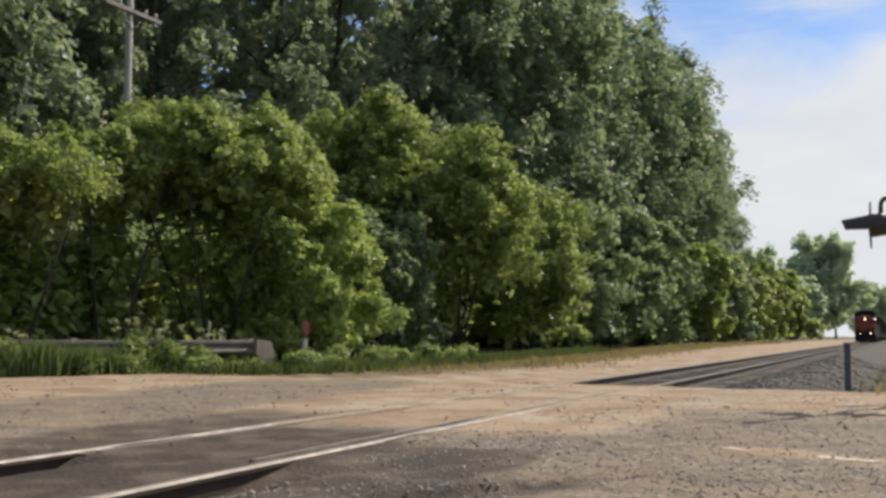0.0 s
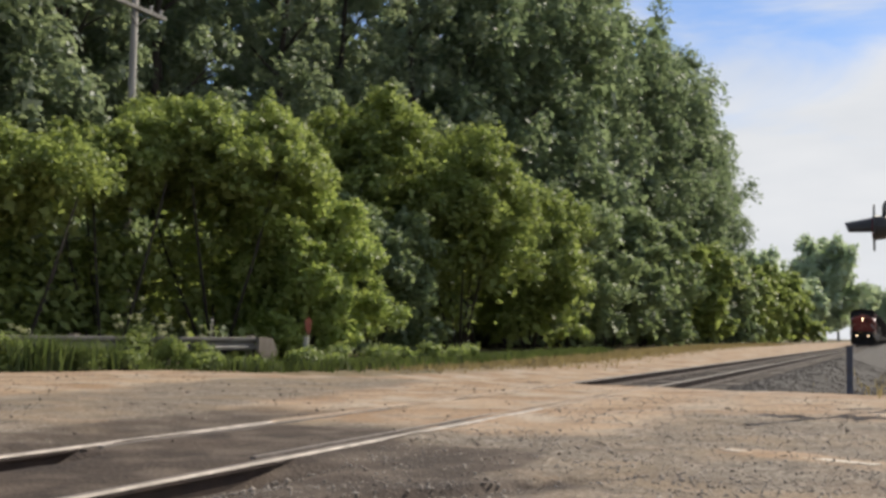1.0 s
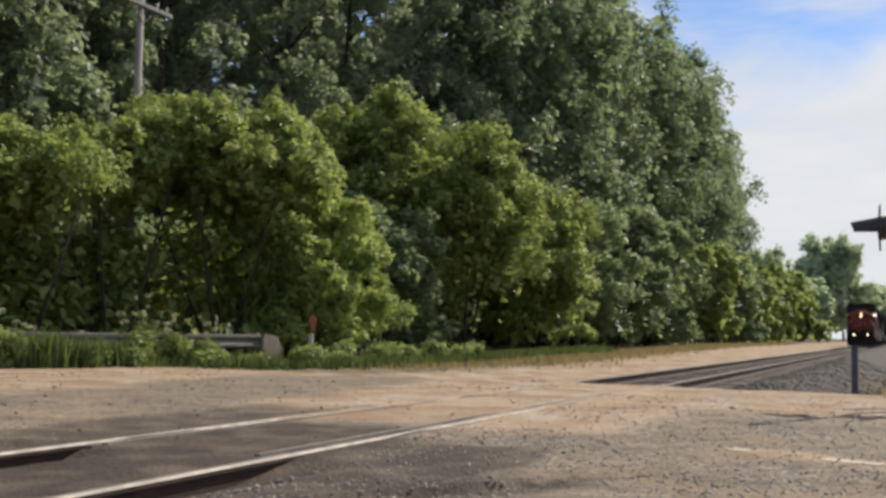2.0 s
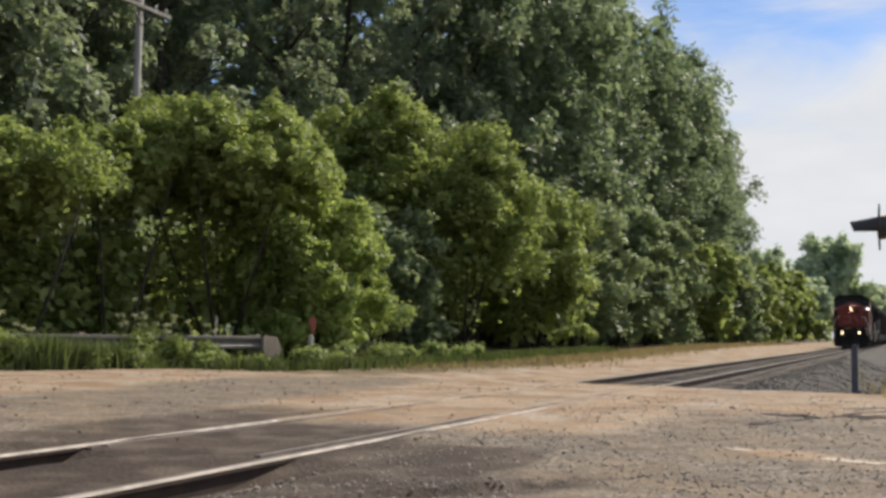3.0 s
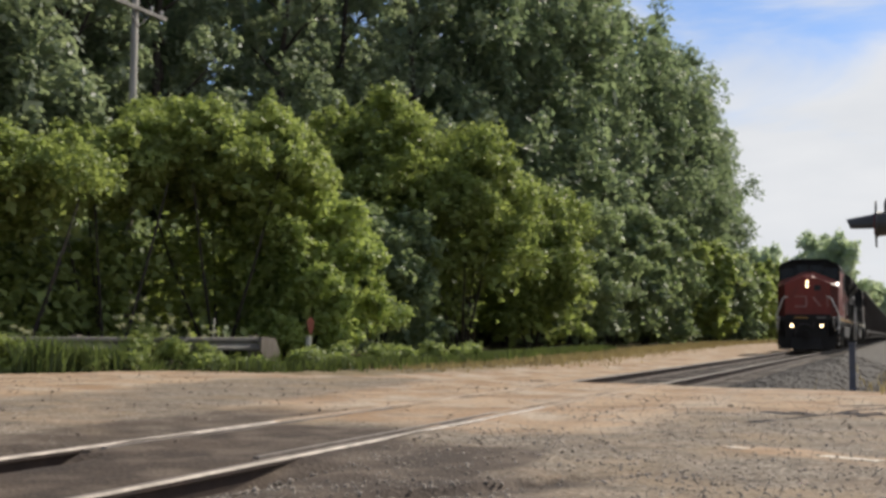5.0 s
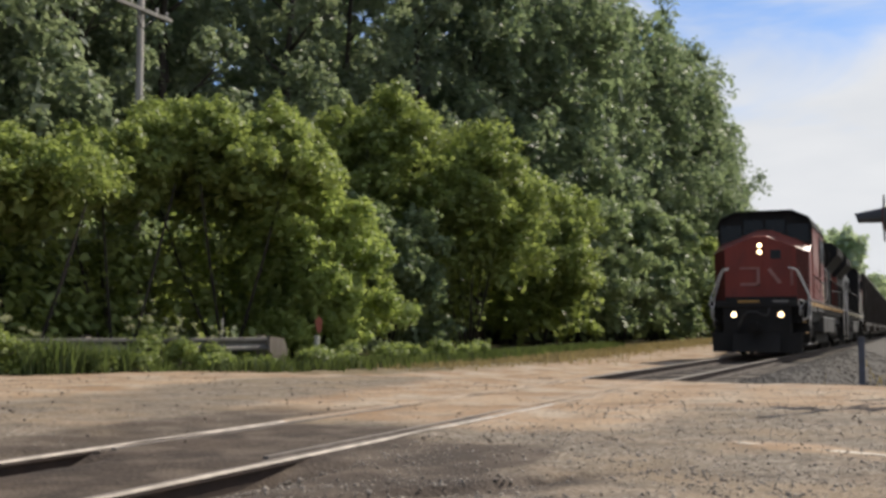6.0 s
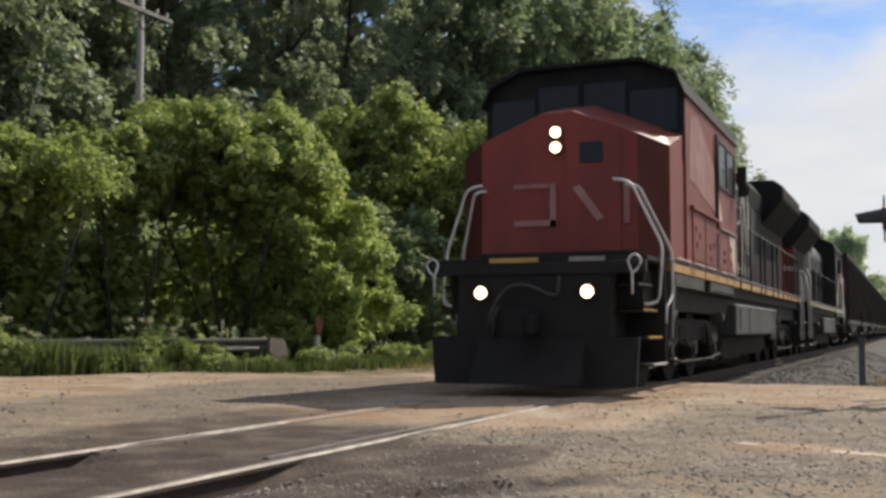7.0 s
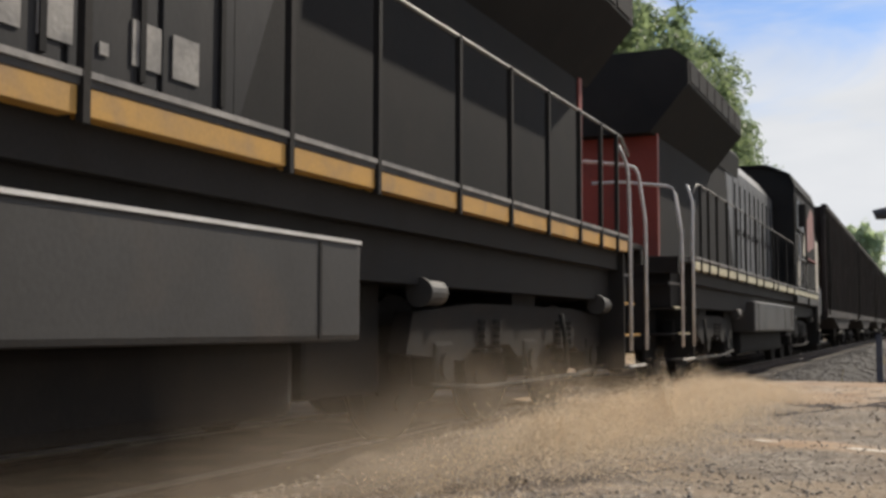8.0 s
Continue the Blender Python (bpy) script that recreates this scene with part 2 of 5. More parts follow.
M_pole = material("weathered_pole", (0.30, 0.285, 0.26), (0.20, 0.19, 0.175), rough=0.9, scale=2, fine=22, bump=0.3, stretch=(4, 4, 0.3))
M_galv = material("galvanised_steel", (0.17, 0.165, 0.152), (0.11, 0.106, 0.098), rough=0.55, metal=0.5, scale=2, fine=30, bump=0.08, dirt=(0.16, 0.12, 0.08))
M_wood_post = material("grey_timber", (0.20, 0.17, 0.135), (0.13, 0.11, 0.09), rough=0.9, scale=3, fine=24, bump=0.3, stretch=(3, 3, 0.5))
M_wood_pale = material("weathered_pale_post", (0.36, 0.36, 0.31), (0.25, 0.26, 0.21), rough=0.8, scale=4, fine=50, dirt=(0.16, 0.15, 0.10))
M_orange = material("faded_red_reflector", (0.27, 0.065, 0.032), (0.17, 0.05, 0.03), rough=0.5, scale=5, fine=50)
M_dark = material("black_steel_paint", (0.018, 0.017, 0.0165), (0.026, 0.024, 0.0225), rough=0.7, scale=1.5, fine=40, bump=0.06, dirt=(0.018, 0.015, 0.012), dirt_amount=0.45, spec=0.1)
M_truck = material("greasy_truck_steel", (0.011, 0.010, 0.0095), (0.017, 0.015, 0.0135), rough=0.8, scale=2.5, fine=30, bump=0.15, dirt=(0.022, 0.018, 0.014), dirt_amount=0.45, spec=0.15)
M_red = material("faded_red_paint", (0.205, 0.036, 0.025), (0.155, 0.029, 0.020), spec=0.3, rough=0.55, scale=0.9, fine=45, bump=0.04, dirt=(0.09, 0.03, 0.024), dirt_amount=0.5, stretch=(1, 1, 0.5))
M_grey = material("weathered_black_hood_paint", (0.025, 0.0245, 0.0255), (0.015, 0.015, 0.016), rough=0.6, scale=0.8, fine=40, bump=0.05, dirt=(0.05, 0.046, 0.043), dirt_amount=0.45, stretch=(1, 1, 0.4), spec=0.15)
M_soot = material("sooty_black_paint", (0.013, 0.013, 0.0135), (0.021, 0.020, 0.0195), rough=0.75, scale=1.0, fine=40, bump=0.05, dirt=(0.026, 0.023, 0.021), spec=0.1)
M_tank = material("grey_fuel_tank_paint", (0.047, 0.045, 0.043), (0.034, 0.032, 0.030), rough=0.55, scale=0.8, fine=35, bump=0.05, dirt=(0.07, 0.053, 0.04), dirt_amount=0.5, spec=0.3)
M_sill = material("dusty_grey_sill", (0.05, 0.048, 0.047), (0.033, 0.031, 0.03), rough=0.65, scale=1.2, fine=40, dirt=(0.085, 0.07, 0.055), spec=0.3)
M_yellow = material("scratched_yellow_stripe", (0.46, 0.245, 0.036), (0.36, 0.20, 0.045), rough=0.5, scale=2.0, fine=50, bump=0.03, dirt=(0.20, 0.13, 0.07), dirt_amount=0.55)
M_cream = material("pale_stripe_paint", (0.56, 0.50, 0.40), (0.44, 0.39, 0.31), rough=0.55, scale=1.5, fine=40, dirt=(0.25, 0.2, 0.15))
M_mark = material("worn_white_marking", (0.27, 0.25, 0.225), (0.16, 0.15, 0.14), rough=0.6, scale=3, fine=40, dirt=(0.10, 0.095, 0.09), dirt_amount=0.8)
M_mark_faint = material("faded_pink_marking", (0.30, 0.15, 0.13), (0.21, 0.08, 0.068), rough=0.6, scale=2, fine=40)
M_rail_white = material("white_handrail_paint", (0.62, 0.60, 0.57), (0.48, 0.46, 0.43), rough=0.45, scale=6, fine=60, bump=0.03)
M_glass = material("cab_window_glass", (0.008, 0.010, 0.012), (0.012, 0.015, 0.018), rough=0.3, scale=1, fine=20, bump=0.0, spec=0.22)
# darker red for the swept-back corner faces of the nose
M_dark_red = material("dark_red_corner_paint", (0.085, 0.020, 0.015), (0.045, 0.014, 0.012), rough=0.6, scale=1.2, fine=40, bump=0.04, spec=0.2)
# paler and glossier than M_red, to bring out the sun glint
M_nose_top = material("glossy_pale_nose_top", (0.27, 0.075, 0.055), (0.19, 0.05, 0.036), rough=0.33, scale=2, fine=40, bump=0.03, spec=0.8)
M_lamp = material("lit_headlamp", (1.0, 0.72, 0.42), (1.0, 0.72, 0.42), rough=0.3, bump=0, glow=4.0)
M_car = material("sooty_brown_hopper_paint", (0.030, 0.020, 0.017), (0.018, 0.014, 0.013), rough=0.7, scale=0.6, fine=30, bump=0.08, dirt=(0.045, 0.038, 0.032), spec=0.25)
M_signal = material("black_signal_enamel", (0.018, 0.018, 0.019), (0.028, 0.028, 0.028), rough=0.45, scale=4, fine=60, bump=0.02)
M_alu = material("grey_aluminium_mast", (0.45, 0.45, 0.44), (0.36, 0.36, 0.35), rough=0.45, metal=0.7, scale=3, fine=60, bump=0.03)
M_lens = material("red_signal_lens", (0.20, 0.012, 0.012), (0.15, 0.01, 0.01), rough=0.2, bump=0)
M_insul = material("grey_porcelain", (0.50, 0.49, 0.46), (0.42, 0.41, 0.39), rough=0.3, bump=0)
M_dust = dust_material()
M_tank2 = material("pale_grey_hood_paint", (0.10, 0.10, 0.102), (0.065, 0.065, 0.067), rough=0.5, scale=0.8, fine=40, bump=0.05, dirt=(0.06, 0.055, 0.05), stretch=(1, 1, 0.4))
M_cream2 = material("dusty_cream_stripe", (0.50, 0.45, 0.30), (0.40, 0.36, 0.25), rough=0.55, scale=2, fine=40, dirt=(0.2, 0.17, 0.12))
M_petal = leaf_material("pale_flower_heads", (0.26, 0.29, 0.20), (0.46, 0.46, 0.37))
M_pale_edge = material("pale_sand_edge", (0.52, 0.46, 0.37), (0.42, 0.355, 0.28), rough=0.9, scale=3, fine=40, bump=0.3, dirt=(0.20, 0.155, 0.11), dirt_amount=0.7)
M_leaf_e = leaf_material("grey_green_poplar_leaves", (0.095, 0.133, 0.1), (0.262, 0.306, 0.222), sheen=0.3)
# lighter copy of M_leaf_a with sunlight put into the leaf colour
M_leaf_f = leaf_material("sunlit_shrub_leaves", (0.142, 0.195, 0.062), (0.37, 0.435, 0.165))
M_rail_dull = material("dull_brown_rail_head", (0.075, 0.056, 0.044), (0.05, 0.038, 0.03), rough=0.6, metal=0.3, scale=6, fine=60, bump=0.05)


# ---- mesh helpers ----
def fast_mesh(name, verts, faces, mat=None, smooth=False):
    """A mesh from numpy arrays of places and equal-sided faces."""
    verts, faces = np.asarray(verts, np.float32), np.asarray(faces, np.int32)
    me = bpy.data.meshes.new(name)
    k = faces.shape[1]
    me.vertices.add(len(verts))
    me.vertices.foreach_set("co", verts.ravel())
    me.loops.add(faces.size)
    me.loops.foreach_set("vertex_index", faces.ravel())
    me.polygons.add(len(faces))
    me.polygons.foreach_set("loop_start", np.arange(0, faces.size, k, dtype=np.int32))
    me.polygons.foreach_set("loop_total", np.full(len(faces), k, dtype=np.int32))
    if smooth:
        me.polygons.foreach_set("use_smooth", np.ones(len(faces), dtype=bool))
    me.update(calc_edges=True)
    if mat:
        me.materials.append(mat)
    return me


def part(name, bm, mat, parent=None, label="", at=None):
    """Links a bmesh as one mesh object, under a thing or a part."""
    me = bpy.data.meshes.new(name)
    bmesh.ops.recalc_face_normals(bm, faces=bm.faces)
    bm.to_mesh(me)
    bm.free()
    for k in (mat if isinstance(mat, (list, tuple)) else [mat]):
        me.materials.append(k)
    return place(name, me, parent, label, at)


def place(name, me, parent=None, label="", at=None):
    ob = new(name, me)
    ob.parent = parent
    if at is not None:
        ob.matrix_basis = at
    return tagged(ob, label)


def thing(name, label, category, at=None, group="", kind=""):
    ob = new(name)
    if at is not None:
        ob.matrix_basis = at
    return tagged(ob, label, category, group, kind)


def box(bm, x0, x1, y0, y1, z0, z1, bevel=0.0):
    geo = bmesh.ops.create_cube(bm, size=1.0, matrix=Matrix.LocRotScale(((x0 + x1) / 2, (y0 + y1) / 2, (z0 + z1) / 2), None, (abs(x1 - x0), abs(y1 - y0), abs(z1 - z0))))
    if bevel:
        edges = list({e for v in geo["verts"] for e in v.link_edges})
        bmesh.ops.bevel(bm, geom=edges, offset=bevel, segments=2, affect="EDGES", profile=0.6)
    return bm


def boxes(*rows, bevel=0.0):
    bm = bmesh.new()
    for r in rows:
        box(bm, *r, bevel=bevel)
    return bm


def prism(bm, outline, axis, a, b):
    """An outline of two coordinates swept along axis (0 x, 1 y, 2 z) from a to b."""
    def spot(p, t):
        q = list(p)
        q.insert(axis, t)
        return q
    v0 = [bm.verts.new(spot(p, a)) for p in outline]
    v1 = [bm.verts.new(spot(p, b)) for p in outline]
    n = len(outline)
    bm.faces.new(v0)
    bm.faces.new(v1[::-1])
    for i in range(n):
        bm.faces.new((v0[i], v0[(i + 1) % n], v1[(i + 1) % n], v1[i]))
    return bm


def tube(bm, points, r, sides=8, taper=None, bend=0.0):
    """A round bar along points; bend rounds the corners; taper gives the end's radius."""
    pts = [Vector(p) for p in points]
    if bend and len(pts) > 2:
        out = [pts[0]]
        for a, b, c in zip(pts, pts[1:], pts[2:]):
            k = min(bend, (a - b).length * 0.45, (c - b).length * 0.45)
            p, q = b + (a - b).normalized() * k, b + (c - b).normalized() * k
            out += [p, (p + q) / 4 + b / 2, q]
        pts = out + [pts[-1]]
    rings, up = [], Vector((0.31, 0.17, 0.93))
    for i, p in enumerate(pts):
        d = (pts[min(i + 1, len(pts) - 1)] - pts[max(i - 1, 0)]).normalized()
        u = d.cross(up if abs(d.dot(up)) < 0.95 else Vector((1, 0, 0))).normalized()
        w = d.cross(u)
        rr = r if taper is None else r + (taper - r) * i / (len(pts) - 1)
        rings.append([bm.verts.new(p + (u * math.cos(t) + w * math.sin(t)) * rr) for t in (2 * math.pi * k / sides for k in range(sides))])
    for a, b in zip(rings, rings[1:]):
        for k in range(sides):
            bm.faces.new((a[k], a[(k + 1) % sides], b[(k + 1) % sides], b[k])).smooth = True
    bm.faces.new(rings[0][::-1])
    bm.faces.new(rings[-1])
    return bm


def disc(bm, centre, axis, r, depth, sides=20, r2=None):
    q = Vector((0, 0, 1)).rotation_difference(Vector(axis)).to_matrix().to_4x4()
    bmesh.ops.create_cone(bm, cap_ends=True, segments=sides, radius1=r, radius2=r if r2 is None else r2, depth=depth, matrix=Matrix.Translation(centre) @ q)
    return bm


# ---- ground: one sheet, fine near the crossing, out to the horizon ----
ROAD_END = 17.9         # where the crossing ends and the open track begins


def smooth(a, b, v):
    t = np.clip((v - a) / (b - a), 0, 1)
    return t * t * (3 - 2 * t)


def wobble(x, y, f, seed=0.0):
    return (np.sin(x * f + seed) * np.cos(y * f * 1.13 + seed * 2) + 0.6 * np.sin(x * f * 2.3 + y * f * 1.7 + seed * 3) + 0.4 * np.cos(y * f * 3.9 - x * f * 2.9 + seed)) / 2


def back_edge(y):
    """The far edge of the open gravel, as x over y."""
    return np.interp(y, [-40, 8, 15, 18, 19.6, 21.5, 23.8, 28, 40, 84, 160, 300, 3000], [-13.5, -12, -10.6, -9.2, -7.6, -7.2, -6.9, -6.8, -7.6, -8.6, -9.0, -9.2, -9.5])


def height(x, y):
    x, y = np.asarray(x, float), np.asarray(y, float)
    past = smooth(ROAD_END - 0.1, ROAD_END + 1.0, y + 0.25 * wobble(x, y, 1.3, 4))
    before = smooth(4.6, 3.0, y)
    h = -0.035 + 0.012 * wobble(x, y, 2.1) + 0.006 * wobble(x, y, 7.3, 2)
    h = h + 0.03 * smooth(0.9, 2.2, np.abs(x)) * smooth(16, 10, y)
    bed = np.interp(np.abs(x), [0, 1.55, 1.9, 3.6, 6.0, 9.0], [-0.215, -0.215, -0.26, -0.82, -0.95, -0.75])
    far_bed = np.interp(-x, [0, 1.55, 1.9, 3.0, 5.0, 9.0], [-0.215, -0.215, -0.24, -0.20, -0.10, -0.04])
    far_bed = far_bed + 0.22 * smooth(30, 80, y) * smooth(2.5, 5.5, -x)
    bed = np.where(x < 0, far_bed, bed) + 0.03 * wobble(x, y, 2.7, 1) * (np.abs(x) > 1.7) + 0.16 * wobble(x, y, 1.15, 6) * smooth(1.8, 2.6, x)
    h = h * (1 - past) + bed * past
    groove = smooth(0.13, 0.05, np.abs((y - 5.22) - 1.5 * (x - 2.2)) / 1.8 + 0.03 * wobble(x, y, 6)) * smooth(1.4, 1.6, x) * smooth(3.0, 2.75, x)
    h = h - 0.07 * groove
    # gutter beside the rails where the paving has sunk, left part of the crossing
    sunk = smooth(6.4, 5.4, y) * (smooth(0.72, 0.80, np.abs(x)) * smooth(1.25, 1.05, np.abs(x)))
    h = h - 0.16 * sunk
    h = h - 0.12 * smooth(-0.74, -0.67, x) * smooth(-0.40, -0.52, x) * smooth(5.95, 5.65, y)
    h = h + 0.022 * smooth(1.15, 0.9, np.abs(x)) * (1 - past) * smooth(5.2, 6.2, y)
    # the low ground behind the gravel
    drop = smooth(0.0, 1.6, back_edge(y) - x + 0.3 * wobble(x, y, 1.1, 3))
    h = h - 0.55 * drop * smooth(24, 20, y) - 0.15 * drop * smooth(20, 24, y)
    return h


def shares(x, y):
    past = smooth(ROAD_END - 0.2, ROAD_END + 0.7, y + 0.3 * wobble(x, y, 1.3, 4))
    side = back_edge(y) - x
    road = smooth(-0.6, 1.6, y - 8.3 + 0.18 * x) * smooth(3.4, 1.2, x) * smooth(-3.6, -1.2, x + 0.14 * (y - 12))
    strip = smooth(5.6, 3.4, x - back_edge(y) + 0.8 * wobble(x, y, 0.9, 7)) * smooth(-0.4, 0.4, -side)
    right = smooth(9.5, 13.0, y - 0.1 * x) * smooth(0.5, 2.5, x) * 0.72
    brow = smooth(0.9, 0.3, np.abs(y - 17.2)) * smooth(-1.4, -0.6, x) * smooth(8, 5, x)
    lip = smooth(0.45, 0.1, np.abs(y - 8.06 + 0.4 * (x - 3.2))) * smooth(2.9, 3.4, x)
    sand = np.maximum.reduce([road, strip * 0.95, right, lip, brow, 0.32 + 0 * x, (0.28 + 0.55 * smooth(-4.4, -6.0, x + 0.2 * (y - 10)) + 0.2 * wobble(x, y, 0.8, 9)) * smooth(-1.3, -2.2, x)])
    inner = smooth(1.0, 0.7, np.abs(x)) * smooth(9.4, 7.4, y)
    outer = smooth(7.9, 7.1, y + 0.15 * wobble(x, y, 2.0)) * smooth(0.6, 0.9, x) * smooth(2.35, 2.1, x + 0.12 * wobble(x, y, 3.0))
    low = smooth(2.9, 2.5, x - 0.7 * (y - 5.4)) * smooth(5.95, 5.75, y + 0.1 * wobble(x, y, 4)) * (x > 0.7)
    beyond = smooth(-2.2, -1.75, x + 0.15 * wobble(x, y, 1.7)) * smooth(-0.6, -0.9, x) * smooth(12.5, 9.0, y)
    seam = smooth(0.16, 0.05, np.abs((y - 5.22) - 1.5 * (x - 2.2)) / 1.8) * smooth(1.4, 1.6, x) * smooth(3.0, 2.75, x)
    stain = smooth(0.30, 0.08, np.abs(y - 14.2 - 0.25 * (x - 4.2) + 0.25 * wobble(x, y, 2.4, 6))) * smooth(3.4, 3.8, x) * smooth(5.4, 4.9, x) * 0.8
    tar = np.maximum.reduce([seam, stain, inner, outer * 0.85, beyond * 0.62, low * 0.75])
    sand = np.where(y < 7.8, np.minimum(sand, 0.55), sand)
    ball = past * smooth(-2.2, -1.6, x) * smooth(6.5, 4.5, x)
    soil = np.maximum(smooth(0.0, 0.7, side), past * smooth(3.6, 4.6, x))
    soil = np.maximum(soil, past * smooth(3.4, 1.4, x - back_edge(y)) * 0.6 * (x < 0))
    sand = np.maximum(sand * (1 - past), past * (x < -1.2) * 0.85)
    return {"sand": sand, "tar": tar * (1 - past), "ballast": ball, "soil": soil}


def spaced(lo, hi, step, ends, grow=1.35):
    out = list(np.arange(lo, hi + step / 2, step))
    for s, stop in ((-1, ends[0]), (1, ends[1])):
        p, d, add = (lo if s < 0 else hi), step, []
        while (p > stop) if s < 0 else (p < stop):
            d *= grow
            p += s * d
            add.append(p)
        out = add[::-1] + out if s < 0 else out + add
    return np.array(out)


def build_ground():
    gx = spaced(-13.0, 7.0, 0.10, (-2500, 2500), 1.22)
    gy = spaced(3.0, 26.0, 0.10, (-2500, 3500), 1.06)
    X, Y = np.meshgrid(gx, gy)
    Z = height(X, Y)
    nx, ny = len(gx), len(gy)
    idx = np.arange(nx * ny).reshape(ny, nx)
    faces = np.stack([idx[:-1, :-1], idx[:-1, 1:], idx[1:, 1:], idx[1:, :-1]], -1).reshape(-1, 4)
    me = fast_mesh("ground", np.stack([X, Y, Z], -1).reshape(-1, 3), faces, M_ground, smooth=True)
    for key, v in shares(X, Y).items():
        me.attributes.new(key, "FLOAT", "POINT").data.foreach_set("value", np.asarray(v, np.float32).ravel())
    tagged(new("ground", me), "gravel and sand ground of a rural level crossing", "ground", kind="structure")


build_ground()


# ---- track ----
def rail_outline(x):
    top = [(-0.034, -0.014), (-0.020, 0.0), (0.020, 0.0), (0.034, -0.014), (0.034, -0.038), (0.010, -0.05), (0.010, -0.135), (0.068, -0.155), (0.068, -0.168), (-0.068, -0.168), (-0.068, -0.155), (-0.010, -0.135), (-0.010, -0.05), (-0.036, -0.038)]
    return [(x + a, z) for a, z in top]


def build_track():
    track = thing("railway_track", "single railway track with worn bright rails on dark ties and ballast", "railway track", kind="structure")
    for x in (-0.755, 0.755):
        for a, b, head, look_of in ((-60, 8.4 if x < 0 else 11.5, M_rail_top, "steel rail with a pale worn head"), (8.4 if x < 0 else 11.5, ROAD_END, M_rail_sandy, "sand-covered rail in the crossing"), (ROAD_END, 900, M_rail_dull, "brown steel rail on ties")):
            bm = prism(bmesh.new(), rail_outline(x), 1, a, b)
            ob = part("rail", bm, [M_rust, head], track, look_of)
            for p in ob.data.polygons:
                if p.normal.z > 0.4 and p.center.z > -0.012:
                    p.material_index = 1
    # flange guards of the crossing: a second, lower steel edge inside the near and far rails
    for s in (-1, 1):
        part("flangeway_guard", boxes((s * 0.60 - 0.022, s * 0.60 + 0.022, 6.0, 10.5, -0.12, 0.0)), M_rail_top, track, "pale steel flangeway edge")
        part("flangeway_guard", boxes((s * 0.60 - 0.022, s * 0.60 + 0.022, 10.5, ROAD_END - 0.2, -0.12, -0.004)), M_rail_sandy, track, "sandy flangeway edge")
        # dark strip in place of the shade down in the narrow gap
        part("flangeway", boxes((s * 0.66 - 0.03, s * 0.66 + 0.03, 5.9, ROAD_END - 0.2, -0.14, -0.016)), M_clod, track, "dark strip for the shade in the flangeway gap")
    tie = fast_mesh("tie", *block(2.55, 0.22, 0.18), M_tie)
    rng = random.Random(3)
    for i in range(170):
        y = ROAD_END + 0.35 + i * 0.53
        place("tie", tie, track, at=pose(rng.uniform(-0.04, 0.04), y, -0.265 + rng.uniform(-0.012, 0.012), 0, 0, rng.uniform(-1.2, 1.2)))
    plate = fast_mesh("tie_plate", *block(0.34, 0.17, 0.02), M_rust)
    for i in range(60):
        for x in (-0.755, 0.755):
            place("tie_plate", plate, track, at=pose(x, ROAD_END + 0.35 + i * 0.53, -0.172))


def block(lx, ly, lz, b=0.012):
    """A chamfered block: places and faces, all four-sided but for small corners left open along the top edge."""
    x, y, z = lx / 2, ly / 2, lz / 2
    v = [(-x, -y, -z), (x, -y, -z), (x, y, -z), (-x, y, -z), (-x, -y, z - b), (x, -y, z - b), (x, y, z - b), (-x, y, z - b), (-x + b, -y + b, z), (x - b, -y + b, z), (x - b, y - b, z), (-x + b, y - b, z)]
    f = [(3, 2, 1, 0), (8, 9, 10, 11)] + [(a + i, a + (i + 1) % 4, a + 4 + (i + 1) % 4, a + 4 + i) for a in (0, 4) for i in range(4)]
    return v, f


build_track()


def scatter_stones(name, label, n, where, sizes, mat, seed, lift=0.3):
    """Loose angular stones lying on the sheet; where gives x, y from a random generator."""
    rs = np.random.RandomState(seed)
    x, y = where(rs, n)
    n = len(x)
    base = np.array([(1, 0, 0), (-1, 0, 0), (0, 1, 0), (0, -1, 0), (0, 0, 1), (0, 0, -1)], float)
    tri = np.array([(0, 2, 4), (2, 1, 4), (1, 3, 4), (3, 0, 4), (2, 0, 5), (1, 2, 5), (3, 1, 5), (0, 3, 5)])
    s = sizes[0] + (sizes[1] - sizes[0]) * rs.rand(n) ** 3
    v = base[None] * (1 + rs.uniform(-0.35, 0.35, (n, 6, 1))) * s[:, None, None] / 2
    v *= rs.uniform(0.65, 1.25, (n, 1, 3))
    a = rs.uniform(0, 6.28, n)
    t = rs.uniform(-0.7, 0.7, n)
    c, sn = np.cos(a)[:, None], np.sin(a)[:, None]
    y1, z1 = v[..., 1] * np.cos(t)[:, None] - v[..., 2] * np.sin(t)[:, None], v[..., 1] * np.sin(t)[:, None] + v[..., 2] * np.cos(t)[:, None]
    v = np.stack([v[..., 0] * c - y1 * sn, v[..., 0] * sn + y1 * c, z1], -1)
    v += np.stack([x, y, height(x, y) + s * lift * 0.5], -1)[:, None]
    f = (tri[None] + (np.arange(n) * 6)[:, None, None]).reshape(-1, 3)
    tagged(new(name, fast_mesh(name, v.reshape(-1, 3), f, mat)), label, "stones", kind="stuff")


def gravel_zone(rs, n):
    y = 3.2 + 13 * rs.rand(n * 2) ** 2.4
    x = 4.4 + rs.uniform(-0.62, 0.16, n * 2) * (y + 3)
    w = wobble(x, y, 1.7, 5) > rs.uniform(-0.9, 0.6, n * 2)
    keep = (x > 0.95) & w
    return x[keep][:n], y[keep][:n]


